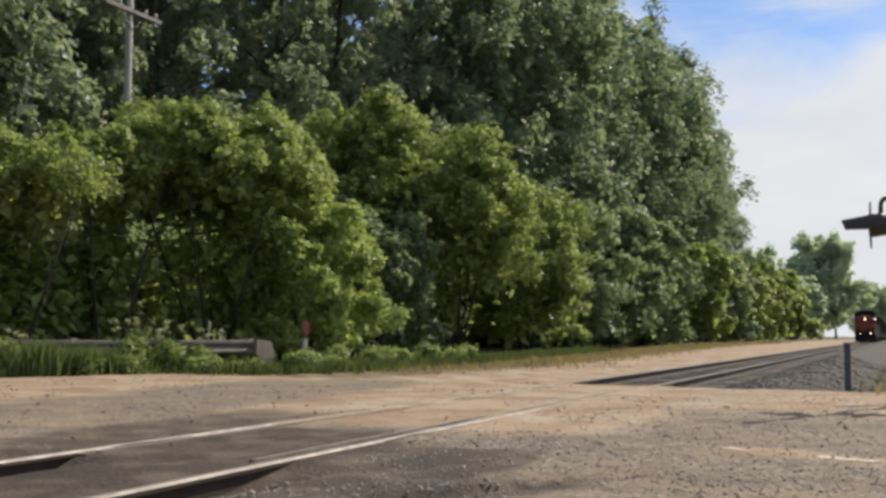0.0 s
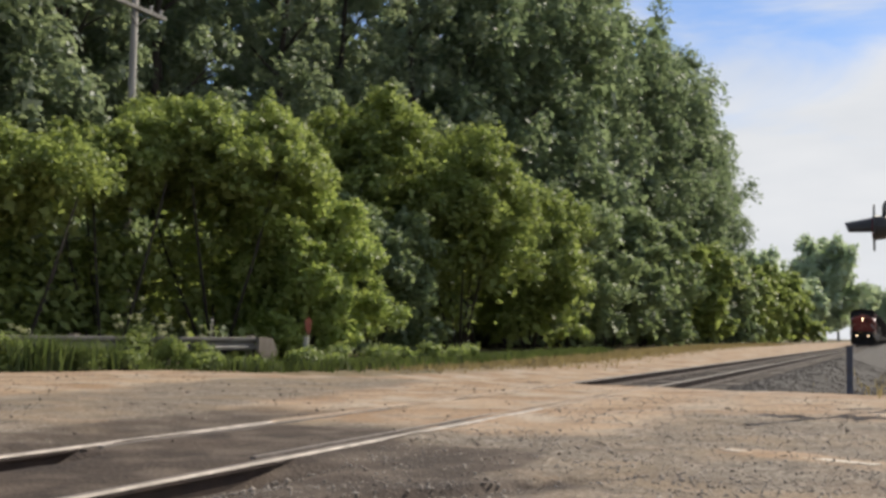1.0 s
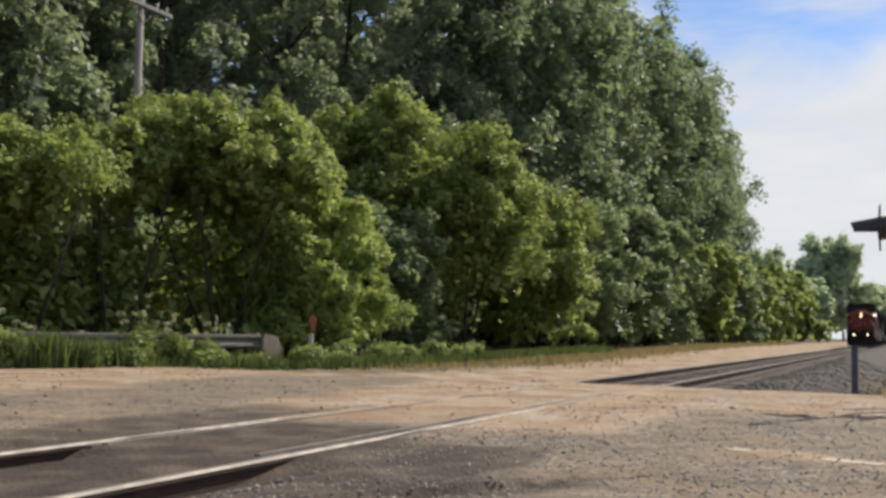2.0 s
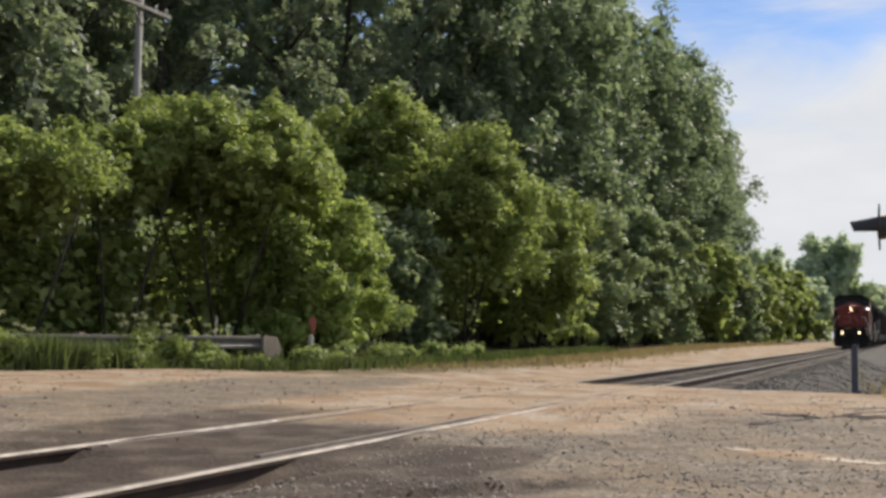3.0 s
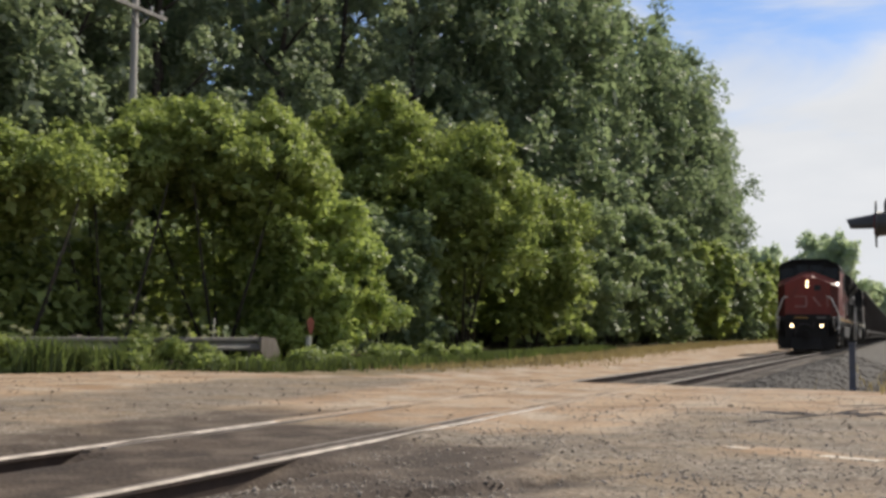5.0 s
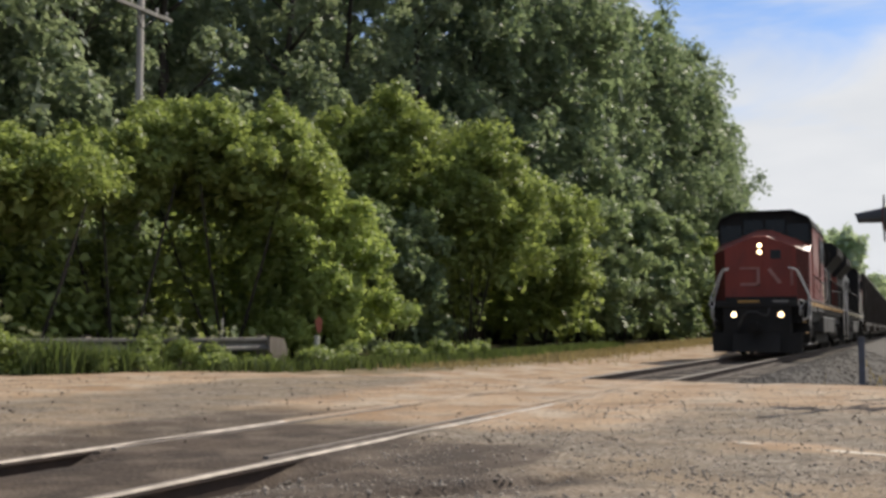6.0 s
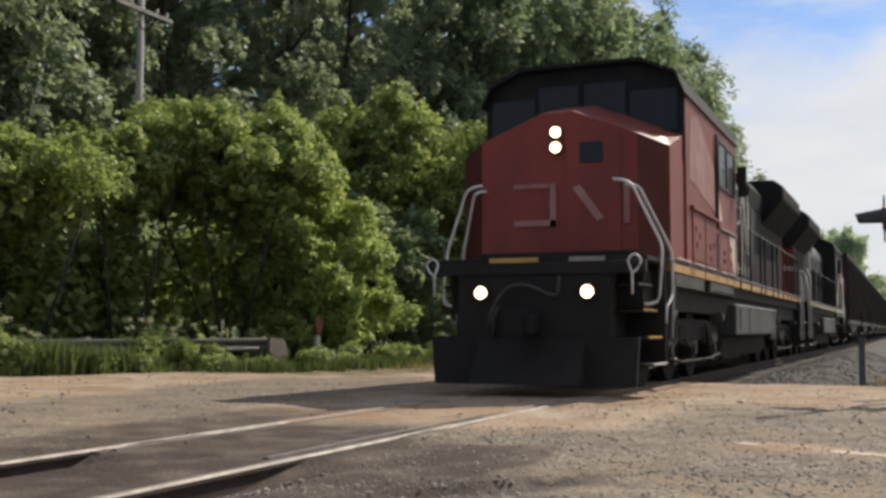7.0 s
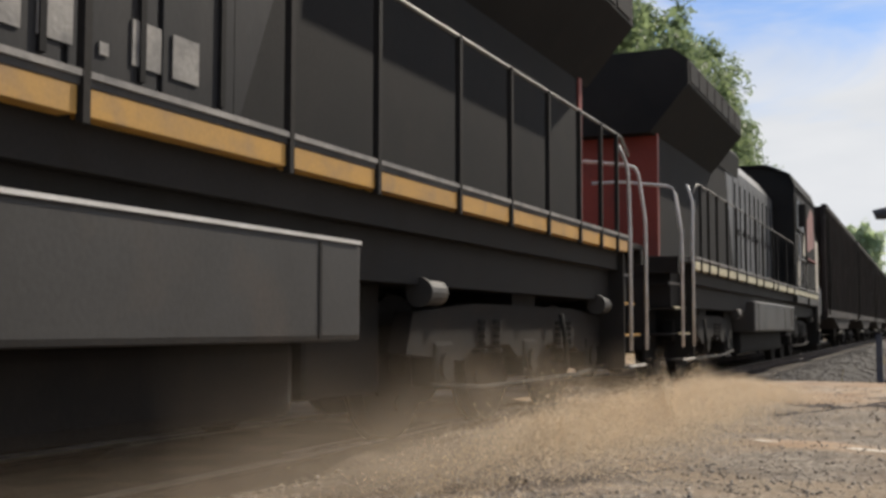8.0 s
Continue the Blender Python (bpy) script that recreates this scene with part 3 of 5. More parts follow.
def left_gravel_zone(rs, n):
    y = rs.uniform(5.0, 16.0, n)
    x = rs.uniform(-9.5, -1.3, n)
    keep = (wobble(x, y, 1.3, 2) > rs.uniform(-0.6, 1.0, n)) & (x < -1.1 - 0.0 * y)
    return x[keep], y[keep]


def ballast_zone(rs, n):
    y = ROAD_END + 0.3 + 45 * rs.rand(n) ** 1.7
    x = np.where(rs.rand(n) < 0.72, rs.uniform(0.9, 4.4, n), rs.uniform(-1.9, 0.9, n))
    keep = np.abs(np.abs(x) - 0.755) > 0.07
    return x[keep], y[keep]


scatter_stones("gravel", "loose angular grey gravel stones", 26000, gravel_zone, (0.008, 0.036), M_stone, 11, lift=0.0)
scatter_stones("loose_gravel", "scattered pale gravel on the far side", 12000, left_gravel_zone, (0.007, 0.03), M_stone, 12, lift=-0.15)
scatter_stones("ballast_stones", "crushed grey ballast round the open track", 16000, ballast_zone, (0.03, 0.085), M_ballast, 13, lift=0.1)


def pebble_zone(rs, n):
    y = rs.uniform(6.5, 17.5, n)
    x = rs.uniform(-9.0, 5.5, n)
    keep = (wobble(x, y, 1.1, 3) > rs.uniform(-0.4, 1.3, n)) & (np.abs(np.abs(x) - 0.7) > 0.15)
    return x[keep], y[keep]


scatter_stones("pebbles", "dark pebbles and clods strewn over the sand", 5000, pebble_zone, (0.012, 0.06), M_clod, 14, lift=-0.1)


def build_pale_edge():
    """Half-buried pale slabs that stand in for a soft line of sand."""
    k = thing("kerb_edge", "half-buried pale slabs standing in for a line of sand", "kerb", pose(3.2, 8.06, 0, 0, 0, -21.8), kind="structure")
    rs = random.Random(17)
    x = 0.0
    while x < 6.0:
        n = rs.uniform(0.14, 0.5)
        mid = k.matrix_basis @ Vector((x + n / 2, 0.0, 0.0))
        z = float(height(mid.x, mid.y))
        part("slab", boxes((x, x + n - rs.uniform(0.0, 0.03), -0.075 + rs.uniform(-0.04, 0.04), 0.075 + rs.uniform(-0.04, 0.04), z - 0.1, z + rs.uniform(-0.008, 0.005)), bevel=0.004), M_pale_edge, k)
        x += n


build_pale_edge()


# ---- plants ----
def sprigs(rs, clumps, each, share, tall=1.0):
    """Splits every clump (x, y, z, radius) into small sprigs set on and under its skin."""
    rows = []
    for x, y, z, r in clumps:
        for _ in range(each):
            d = rs.normal(size=3)
            d /= np.linalg.norm(d)
            d[2] = d[2] if d[2] > -0.35 else -d[2]
            q = r * rs.uniform(0.55, 1.06)
            rows.append((x + d[0] * q, y + d[1] * q, z + d[2] * q * tall, r * share * rs.uniform(0.55, 1.5)))
    return rows


def leaf_cloud(rs, clumps, n, size, droop=0.2, inner=0.3, tall=0.85):
    """Places and faces of n bent leaf blades gathered in clumps (x, y, z, radius)."""
    c = np.array(clumps, float)
    w = c[:, 3] ** 2
    k = rs.choice(len(c), n, p=w / w.sum())
    d = rs.normal(size=(n, 3))
    d /= np.linalg.norm(d, axis=1, keepdims=True)
    flip = (d[:, 2] < -0.2) & (rs.rand(n) < 0.6)
    d[:, 2] = np.where(flip, -d[:, 2], d[:, 2])
    r = np.where(rs.rand(n) < inner, rs.rand(n) ** 0.5 * 0.9, np.abs(rs.normal(0.9, 0.25, n)))
    p = c[k, :3] + d * (r * c[k, 3])[:, None] * np.array([1, 1, tall])
    nrm = d * 0.5 + rs.normal(size=(n, 3)) * 0.42 + np.array([0, 0, 0.7])
    nrm /= np.linalg.norm(nrm, axis=1, keepdims=True)
    u = np.cross(nrm, rs.normal(size=(n, 3)))
    u /= np.linalg.norm(u, axis=1, keepdims=True)
    v = np.cross(nrm, u)
    s = size * rs.uniform(0.6, 1.35, n)[:, None]
    tip = p + u * s * 0.62 - np.array([0, 0, 1]) * s * droop
    tail = p - u * s * 0.5
    a, b = p + v * s * 0.36 + nrm * s * 0.1, p - v * s * 0.36 + nrm * s * 0.1
    verts = np.stack([tail, a, tip, b], 1).reshape(-1, 3)
    f = (np.array([(0, 1, 2), (0, 2, 3)])[None] + (np.arange(n) * 4)[:, None, None]).reshape(-1, 3)
    return verts, f


def joined(*clouds):
    """Several leaf clouds as one set of places and faces."""
    v, f, base = [], [], 0
    for a, b in clouds:
        v.append(a)
        f.append(b + base)
        base += len(a)
    return np.concatenate(v), np.concatenate(f)


def trunk_mesh(rs, h, r, limbs, spread, lean=0.03, start=0.25):
    """A tapered trunk with limbs that fork once."""
    bm = bmesh.new()
    pts = [Vector((lean * h * t * rs.uniform(0.5, 1.2), lean * h * t * rs.uniform(-0.8, 0.8), h * t)) for t in (-0.02, 0.15, 0.35, 0.55, 0.75, 0.95)]
    tube(bm, pts, r, 9, taper=r * 0.18)
    ends = []
    for i in range(limbs):
        t = start + (0.92 - start) * (i + 0.5) / limbs
        a = i * 2.4 + rs.uniform(-0.4, 0.4)
        o = Vector((lean * h * t * 0.85, 0, h * t))
        far = spread * (1.05 - 0.55 * t) * rs.uniform(0.7, 1.1)
        mid = o + Vector((math.cos(a) * far * 0.5, math.sin(a) * far * 0.5, far * 0.45))
        end = o + Vector((math.cos(a) * far, math.sin(a) * far, far * rs.uniform(0.6, 1.0)))
        tube(bm, [o, mid, end], r * (0.5 - 0.3 * t), 6, taper=r * 0.06)
        side = mid + Vector((math.cos(a + 0.8) * far * 0.5, math.sin(a + 0.8) * far * 0.5, far * 0.3))
        tube(bm, [mid, side], r * 0.16, 5, taper=r * 0.05)
        ends += [end, side]
    return bm, ends


def tree_kind(seed, h, radius, n, size, mat, first=0.22, clumps=46, trunk=0.28, slim=1.0, each=9, share=0.36, heart=12):
    """Meshes of one tree: trunk and crown."""
    rs = np.random.RandomState(seed)
    bm, ends = trunk_mesh(rs, h * 0.9, trunk, 11, radius * 0.8)
    rows = []
    for i in range(clumps):
        t = first + (0.97 - first) * ((i + rs.rand()) / clumps)
        belly = radius * (0.35 + 0.65 * math.sin(math.pi * min(1, (t - first) / (1 - first) * 0.82 + 0.16))) * slim
        a, q = i * 2.4 + rs.uniform(-0.5, 0.5), rs.uniform(0.25, 0.95)
        rows.append((math.cos(a) * belly * q, math.sin(a) * belly * q, h * t, rs.uniform(0.17, 0.34) * radius * (1.15 - 0.5 * t)))
    rows += [(e.x, e.y, e.z, 0.2 * radius) for e in ends]
    core = [(x * 0.7, y * 0.7, z, r * 0.8) for x, y, z, r in rows]
    v, f = joined(leaf_cloud(rs, sprigs(rs, rows, each, share, 1.35), n, size, inner=0.35, tall=1.25), leaf_cloud(rs, core, n // heart, size * 2.6, inner=0.8))
    me = bpy.data.meshes.new("trunk")
    bm.to_mesh(me)
    bm.free()
    me.materials.append(M_bark)
    return me, fast_mesh("crown", v, f, mat)


def plant_tree(kind, x, y, label, turn=0.0, size=1.0, category="tree", group="", z=None, name="tree"):
    z = float(height(x, y)) if z is None else z
    t = thing(name, label, category, Matrix.LocRotScale((x, y, z - 0.05), Euler((0, 0, turn)), (size, size, size)), group)
    place("trunk", kind[0], t)
    place("crown", kind[1], t)
    return t


def shrub(seed, x, y, h, r, n, size, mat, label, clumps=26, ry=None, low=0.10, name="shrub"):
    """A broad bush: stems and a lumpy crown that reaches the ground."""
    rs = np.random.RandomState(seed)
    ry = ry or r
    t = thing(name, label, "bush", pose(x, y, float(height(x, y)) - 0.05), "bushes along the track")
    for i in range(5):
        a = i * 1.26 + rs.uniform(-0.3, 0.3)
        part("stem", tube(bmesh.new(), [(0.15 * math.cos(a), 0.15 * math.sin(a), 0), (r * 0.3 * math.cos(a), ry * 0.3 * math.sin(a), h * 0.4), (r * 0.5 * math.cos(a), ry * 0.5 * math.sin(a), h * 0.75)], 0.05, 6, taper=0.015), M_bark, t)
    rows = []
    for i in range(clumps):
        q = (i + 0.5) / clumps
        z = low + (0.88 - low) * q ** 0.8
        belly = math.sqrt(max(0.04, 1 - ((z - 0.30) / 0.66) ** 2)) if z > 0.30 else 0.86 + 0.14 * z / 0.30
        a = i * 2.4 + rs.uniform(-0.5, 0.5)
        m = rs.uniform(0.45, 0.88) * belly
        rows.append((math.cos(a) * r * m, math.sin(a) * ry * m, z * h, rs.uniform(0.17, 0.36) * r * (0.58 if low > 0.6 else 1.0)))
    rows.append((0, 0, h * 0.76, r * 0.3))
    # dense shaded heart, then sprigs on the skin and a few shoots that stand out of it
    heart = [(x * 0.62, y * 0.62, z * 0.9, q * 0.95) for x, y, z, q in rows] + [(-0.25 * r, 0.25 * ry, h * 0.42, r * 0.5), (-0.3 * r, 0.1 * ry, h * 0.2, r * 0.5)]
    shoots = [(x * 1.08, y * 1.08, z + q * rs.uniform(0.5, 1.1), q * 0.16) for x, y, z, q in rows for _ in range(2)]
    v, f = joined(leaf_cloud(rs, sprigs(rs, rows, 13, 0.33), n, size, inner=0.3), leaf_cloud(rs, shoots, n // 14, size, inner=0.5, tall=1.9), leaf_cloud(rs, heart, n // 6, size * 2.0, inner=0.8))
    v[:, 2] = np.abs(v[:, 2])
    place("crown", fast_mesh("crown", v, f, mat), t)
    return t


def build_plants():
    # tall poplars behind
    kinds = [tree_kind(21 + i, 24.0, 5.2, 13500, 0.33, M_leaf_c, clumps=60, each=6, share=0.5) for i in range(4)]
    cheap = [tree_kind(36 + i, 24.0, 5.4, 5000, 0.6, M_leaf_c) for i in range(2)]
    slim = [tree_kind(31 + i, 25.0, 3.6, 15000, 0.25, M_leaf_e, first=0.15, clumps=62, each=7, share=0.4, heart=90) for i in range(3)]
    rs = random.Random(8)
    tall = "tall dark green poplar in a dense row behind the bushes"
    y = 12.0
    i = 0
    while y < 102:
        pick = slim[i % 3] if y < 52 else kinds[i % 4]
        plant_tree(pick, -20.2 + rs.uniform(-0.8, 0.8) + 1.6 * min(1, max(0, (y - 32) / 10)) + (0.05 * max(0, y - 40)), y, tall, rs.uniform(0, 6.28), rs.uniform(0.92, 1.08) * (1.0 + 0.2 * min(1, max(0, (y - 45) / 25))), group="poplars")
        y += rs.uniform(4.6, 6.0) if y < 60 else rs.uniform(5.5, 7.5)
        i += 1
    y = 16.0
    while y < 150:
        plant_tree(cheap[i % 2], -25.5 + rs.uniform(-2, 2), y, tall, rs.uniform(0, 6.28), rs.uniform(0.9, 1.05), group="poplars")
        y += rs.uniform(7.0, 9.0)
        i += 1
    # end of the tall row
    for x, y, s in ((-14.9, 106.0, 1.16), (-16.2, 117.0, 1.12), (-15.9, 129.0, 1.06), (-17.4, 142.0, 0.93)):
        plant_tree(kinds[i % 4], x, y, tall, rs.uniform(0, 6.28), s, group="poplars")
        i += 1
    # undergrowth that closes the foot of the row
    for k in range(14):
        y = 10 + k * 11
        shrub(80 + k, -21.0 + rs.uniform(-1, 1), y, 6.0, 6.5, 3500, 0.6, M_leaf_b, "shaded undergrowth beneath the poplars", clumps=18)
    for k in range(20):
        shrub(300 + k, -29.0 + rs.uniform(-1.5, 1.5), 2 + k * 8.5, 6.5, 6.5, 1500, 1.2, M_leaf_b, "shaded undergrowth deep in the wood", clumps=14)
    for k in range(9):
        shrub(340 + k, -17.2 + rs.uniform(-0.6, 0.6), 9.5 + k * 3.6, 4.3, 3.0, 5000, 0.28, M_leaf_b, "shaded undergrowth beneath the bushes", clumps=20)
    # bushes in front
    lit = "broad leafy bush with sunlit yellow-green top"
    dark = "dense dark green bush beside the track"
    shrub(41, -14.4, 13.6, 5.5, 3.8, 24000, 0.125, M_leaf_a, lit, clumps=44, low=0.78)
    shrub(42, -13.4, 18.2, 5.5, 3.9, 28000, 0.125, M_leaf_a, lit, clumps=48, low=0.78)
    shrub(59, -13.2, 21.2, 6.5, 2.8, 20000, 0.125, M_leaf_a, lit, clumps=34, low=0.74)
    shrub(43, -12.1, 24.2, 7.0, 4.3, 40000, 0.125, M_leaf_a, lit, clumps=60, low=0.66)
    # these two bushes get their sunlit look from the lighter leaves
    shrub(44, -10.95, 26.1, 5.3, 2.6, 32000, 0.125, M_leaf_f, lit, clumps=36)
    shrub(45, -10.35, 25.6, 3.7, 1.6, 14000, 0.125, M_leaf_f, "low bright green bush beside the gravel")
    shrub(46, -14.0, 36.8, 10.2, 3.4, 28000, 0.17, M_leaf_a, "tall rounded green bush behind lower ones", clumps=40)
    shrub(47, -12.6, 34.5, 5.4, 2.8, 12000, 0.2, M_leaf_b, dark)
    shrub(48, -11.4, 39.5, 8.6, 3.6, 30000, 0.16, M_leaf_a, lit, clumps=40, low=0.38)
    shrub(49, -11.0, 47.0, 8.0, 3.2, 22000, 0.18, M_leaf_a, lit, clumps=34)
    shrub(50, -11.8, 56.0, 8.4, 3.8, 20000, 0.2, M_leaf_b, dark, clumps=34)
    shrub(51, -11.8, 65.0, 8.6, 4.2, 12000, 0.32, M_leaf_b, dark)
    shrub(52, -12.2, 76.0, 9.4, 4.6, 12000, 0.36, M_leaf_b, dark)
    shrub(53, -12.0, 90.0, 8.0, 4.8, 11000, 0.42, M_leaf_a, lit)
    shrub(54, -12.2, 106.0, 7.8, 4.8, 11000, 0.46, M_leaf_b, dark)
    shrub(55, -12.6, 124.0, 8.6, 5.4, 11000, 0.5, M_leaf_a, lit)
    shrub(56, -12.8, 144.0, 9.4, 6.0, 10000, 0.6, M_leaf_a, lit)
    shrub(57, -13.0, 168.0, 10.4, 6.5, 10000, 0.7, M_leaf_a, lit)
    shrub(58, -13.0, 200.0, 11.0, 7.0, 9000, 0.8, M_leaf_d, "green bush far down the line, haze in its leaf colour")
    # far trees down the line; their pale leaf colour carries the haze
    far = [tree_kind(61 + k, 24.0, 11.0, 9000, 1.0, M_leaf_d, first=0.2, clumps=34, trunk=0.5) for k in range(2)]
    hazy = "broad tree far down the line, haze in its leaf colour"
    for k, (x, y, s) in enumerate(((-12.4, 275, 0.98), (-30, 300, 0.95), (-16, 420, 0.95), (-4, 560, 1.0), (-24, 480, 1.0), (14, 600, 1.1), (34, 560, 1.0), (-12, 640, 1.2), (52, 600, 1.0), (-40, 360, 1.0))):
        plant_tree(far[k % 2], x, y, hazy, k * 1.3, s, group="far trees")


build_plants()


def grass_patch(name, label, spots, n, hgt, mat, seed, category="grass"):
    """Blades round spots (x, y, spread x, spread y), one sheet of stuff."""
    rs = np.random.RandomState(seed)
    s = np.array(spots, float)
    k = rs.randint(len(s), size=n)
    x, y = s[k, 0] + rs.normal(size=n) * s[k, 2], s[k, 1] + rs.normal(size=n) * s[k, 3]
    h = hgt * rs.uniform(0.45, 1.25, n)
    a = rs.uniform(0, 6.28, n)
    z = height(x, y) - 0.02
    w = 0.012 + 0.012 * rs.rand(n)
    bend = h * rs.uniform(0.1, 0.6, n)
    b = rs.uniform(0, 6.28, n)
    p = np.stack([x, y, z], -1)
    side = np.stack([np.cos(a) * w, np.sin(a) * w, 0 * w], -1)
    mid = p + np.stack([np.cos(b) * bend * 0.35, np.sin(b) * bend * 0.35, h * 0.6], -1)
    tip = p + np.stack([np.cos(b) * bend, np.sin(b) * bend, h], -1)
    v = np.stack([p - side, p + side, mid + side * 0.8, mid - side * 0.8, tip], 1).reshape(-1, 3)
    f = (np.array([(0, 1, 2), (0, 2, 3), (3, 2, 4)])[None] + (np.arange(n) * 5)[:, None, None]).reshape(-1, 3)
    tagged(new(name, fast_mesh(name, v, f, mat)), label, category, kind="stuff")


edge = [(float(back_edge(y)) - 0.3, y, 0.35, 0.5) for y in np.arange(19.5, 48, 0.9)]
grass_patch("grass", "green grass tufts along the bushes' foot", edge, 15000, 0.30, M_grass, 71)
grass_patch("dry_grass", "short straw-coloured grass beside the track", [(float(back_edge(y)) + 0.7, y, 0.6, 1.2) for y in np.arange(24, 120, 2.0)] + [(float(back_edge(y)) + 1.6, y, 0.7, 1.2) for y in np.arange(30, 120, 2.0)], 22000, 0.15, M_dry, 72)
grass_patch("tall_grass", "tall green grass round the guard rail", [(-10.4, 16.6, 0.16, 0.5), (-10.25, 17.3, 0.16, 0.45), (-10.05, 18.3, 0.16, 0.42), (-9.5, 20.6, 0.2, 0.8)], 6000, 0.66, M_grass_tall, 73)
grass_patch("roadside_grass", "sparse grass on low ground beside the ballast", [(5.6, 22, 0.8, 2.5), (6.2, 30, 1.0, 4), (5.4, 38, 0.8, 5)], 4000, 0.3, M_dry, 74)


def weed(seed, x, y, h, r, label, petals=True):
    """A loose weed: thin stems, leaves, pale flower heads."""
    rs = np.random.RandomState(seed)
    z = float(height(x, y))
    t = thing("weed", label, "weed", pose(x, y, z), "weeds at the back edge")
    tops = []
    for i in range(9):
        a, q = rs.uniform(0, 6.28), r * rs.uniform(0.3, 1.0)
        top = (math.cos(a) * q, math.sin(a) * q, h * rs.uniform(0.6, 1.0))
        part("stem", tube(bmesh.new(), [(top[0] * 0.15, top[1] * 0.15, 0), (top[0] * 0.6, top[1] * 0.6, top[2] * 0.6), top], 0.009, 5, taper=0.004), M_grass, t)
        tops.append((*top, 0.10 * r + 0.06))
    v, f = leaf_cloud(rs, [(a * 0.7, b * 0.7, c * 0.65, 0.28 * r + 0.08) for a, b, c, _ in tops], 900, 0.085)
    place("foliage", fast_mesh("foliage", v, f, M_leaf_a), t)
    if petals:
        v, f = leaf_cloud(rs, [(0, 0, 0, 0.06 * r + 0.025)], 34, 0.034, droop=0.0)
        head = fast_mesh("flower_head", v, f, M_petal)
        for top in tops:
            place("flower_head", head, t, "pale whitish flower head", pose(*top[:3], 0, 0, 40 * top[0]))


def build_weeds():
    flowering = "tall flowering weed with pale heads at the guard rail"
    for k, (x, y, h) in enumerate(((-11.3, 15.3, 1.6), (-11.2, 15.9, 1.45), (-10.2, 19.0, 2.05), (-10.1, 19.5, 1.9), (-9.9, 20.1, 1.6), (-10.4, 18.5, 1.7))):
        weed(120 + k, x, y, h, 0.5, flowering)
    rs = random.Random(6)
    low = "low leafy green weed on the edge of the gravel"
    for k in range(16):
        y = 13.6 + k * 1.08 + rs.uniform(-0.2, 0.2)
        x = float(back_edge(y)) - rs.uniform(0.25, 1.0)
        weed(200 + k, x, y, rs.uniform(0.35, 0.8), rs.uniform(0.3, 0.6), low, petals=False)


build_weeds()


# ---- roadside things ----
def build_guard_rail():
    """A low beam guard rail along the back edge, with a bent end piece."""
    g = thing("guard_rail", "weathered grey steel guard rail overgrown by grass", "guard rail")
    wave = [(0.0, 0.62), (0.045, 0.60), (0.045, 0.54), (0.0, 0.49), (0.0, 0.45), (0.045, 0.40), (0.045, 0.34), (0.0, 0.31)]
    line = [(-11.9, 13.0), (-11.3, 15.2), (-10.7, 17.4), (-10.1, 19.6), (-9.45, 21.9)]
    for (xa, ya), (xb, yb) in zip(line, line[1:]):
        d = Vector((xb - xa, yb - ya, 0))
        n = Vector((d.y, -d.x, 0)).normalized()
        bm = bmesh.new()
        rows = []
        for px, py in ((xa, ya), (xb, yb)):
            rows.append([bm.verts.new((px + n.x * o, py + n.y * o, z)) for o, z in wave] + [bm.verts.new((px + n.x * (o - 0.012), py + n.y * (o - 0.012), z)) for o, z in wave[::-1]])
        k = len(rows[0])
        for i in range(k):
            bm.faces.new((rows[0][i], rows[0][(i + 1) % k], rows[1][(i + 1) % k], rows[1][i]))
        bm.faces.new(rows[0][::-1])
        bm.faces.new(rows[1])
        part("beam", bm, M_galv, g)
    for x, y in line:
        z = float(height(x - 0.14, y))
        part("post", boxes((x - 0.22, x - 0.06, y - 0.08, y + 0.08, z - 0.1, 0.66), bevel=0.01), M_wood_post, g, "grey timber post")
    bm = bmesh.new()
    prism(bm, [(21.9, 0.64), (22.5, 0.60), (22.75, 0.25), (22.55, -0.05), (22.2, 0.0), (21.9, 0.30)], 0, -9.43, -9.35)
    part("end_plate", bm, M_wood_post, g, "bent and dented end plate")
    stake = thing("fence_stake", "thin grey metal stake behind the guard rail", "stake")
    part("shaft", tube(bmesh.new(), [(-10.3, 21.3, -0.7), (-10.28, 21.32, 1.05)], 0.025, 6), M_galv, stake)


def build_marker():
    m = thing("marker_post", "white marker post with a faded red reflector plate", "marker post")
    x, y = -8.1, 21.9
    z = float(height(x, y))
    part("shaft", boxes((x - 0.05, x + 0.05, y - 0.05, y + 0.05, z - 0.05, 0.66), bevel=0.015), M_wood_pale, m)
    bm = bmesh.new()
    c = Vector((x + 0.075, y - 0.06, 0.90))
    r, u = Vector((0.82, 0.57, 0)), Vector((0, 0, 1))
    nrm = Vector((0.57, -0.82, 0)) * 0.012
    ring = [c + r * a + u * b for a, b in ((0.01, -0.22), (0.06, -0.12), (0.085, 0.10), (0.0, 0.22), (-0.09, 0.10), (-0.05, -0.10))]
    f = [bm.verts.new(p + nrm) for p in ring]
    k = [bm.verts.new(p - nrm) for p in ring]
    bm.faces.new(f)
    bm.faces.new(k[::-1])
    for i in range(6):
        bm.faces.new((f[i], f[(i + 1) % 6], k[(i + 1) % 6], k[i]))
    part("reflector_plate", bm, M_orange, m, "faded red reflector plate")


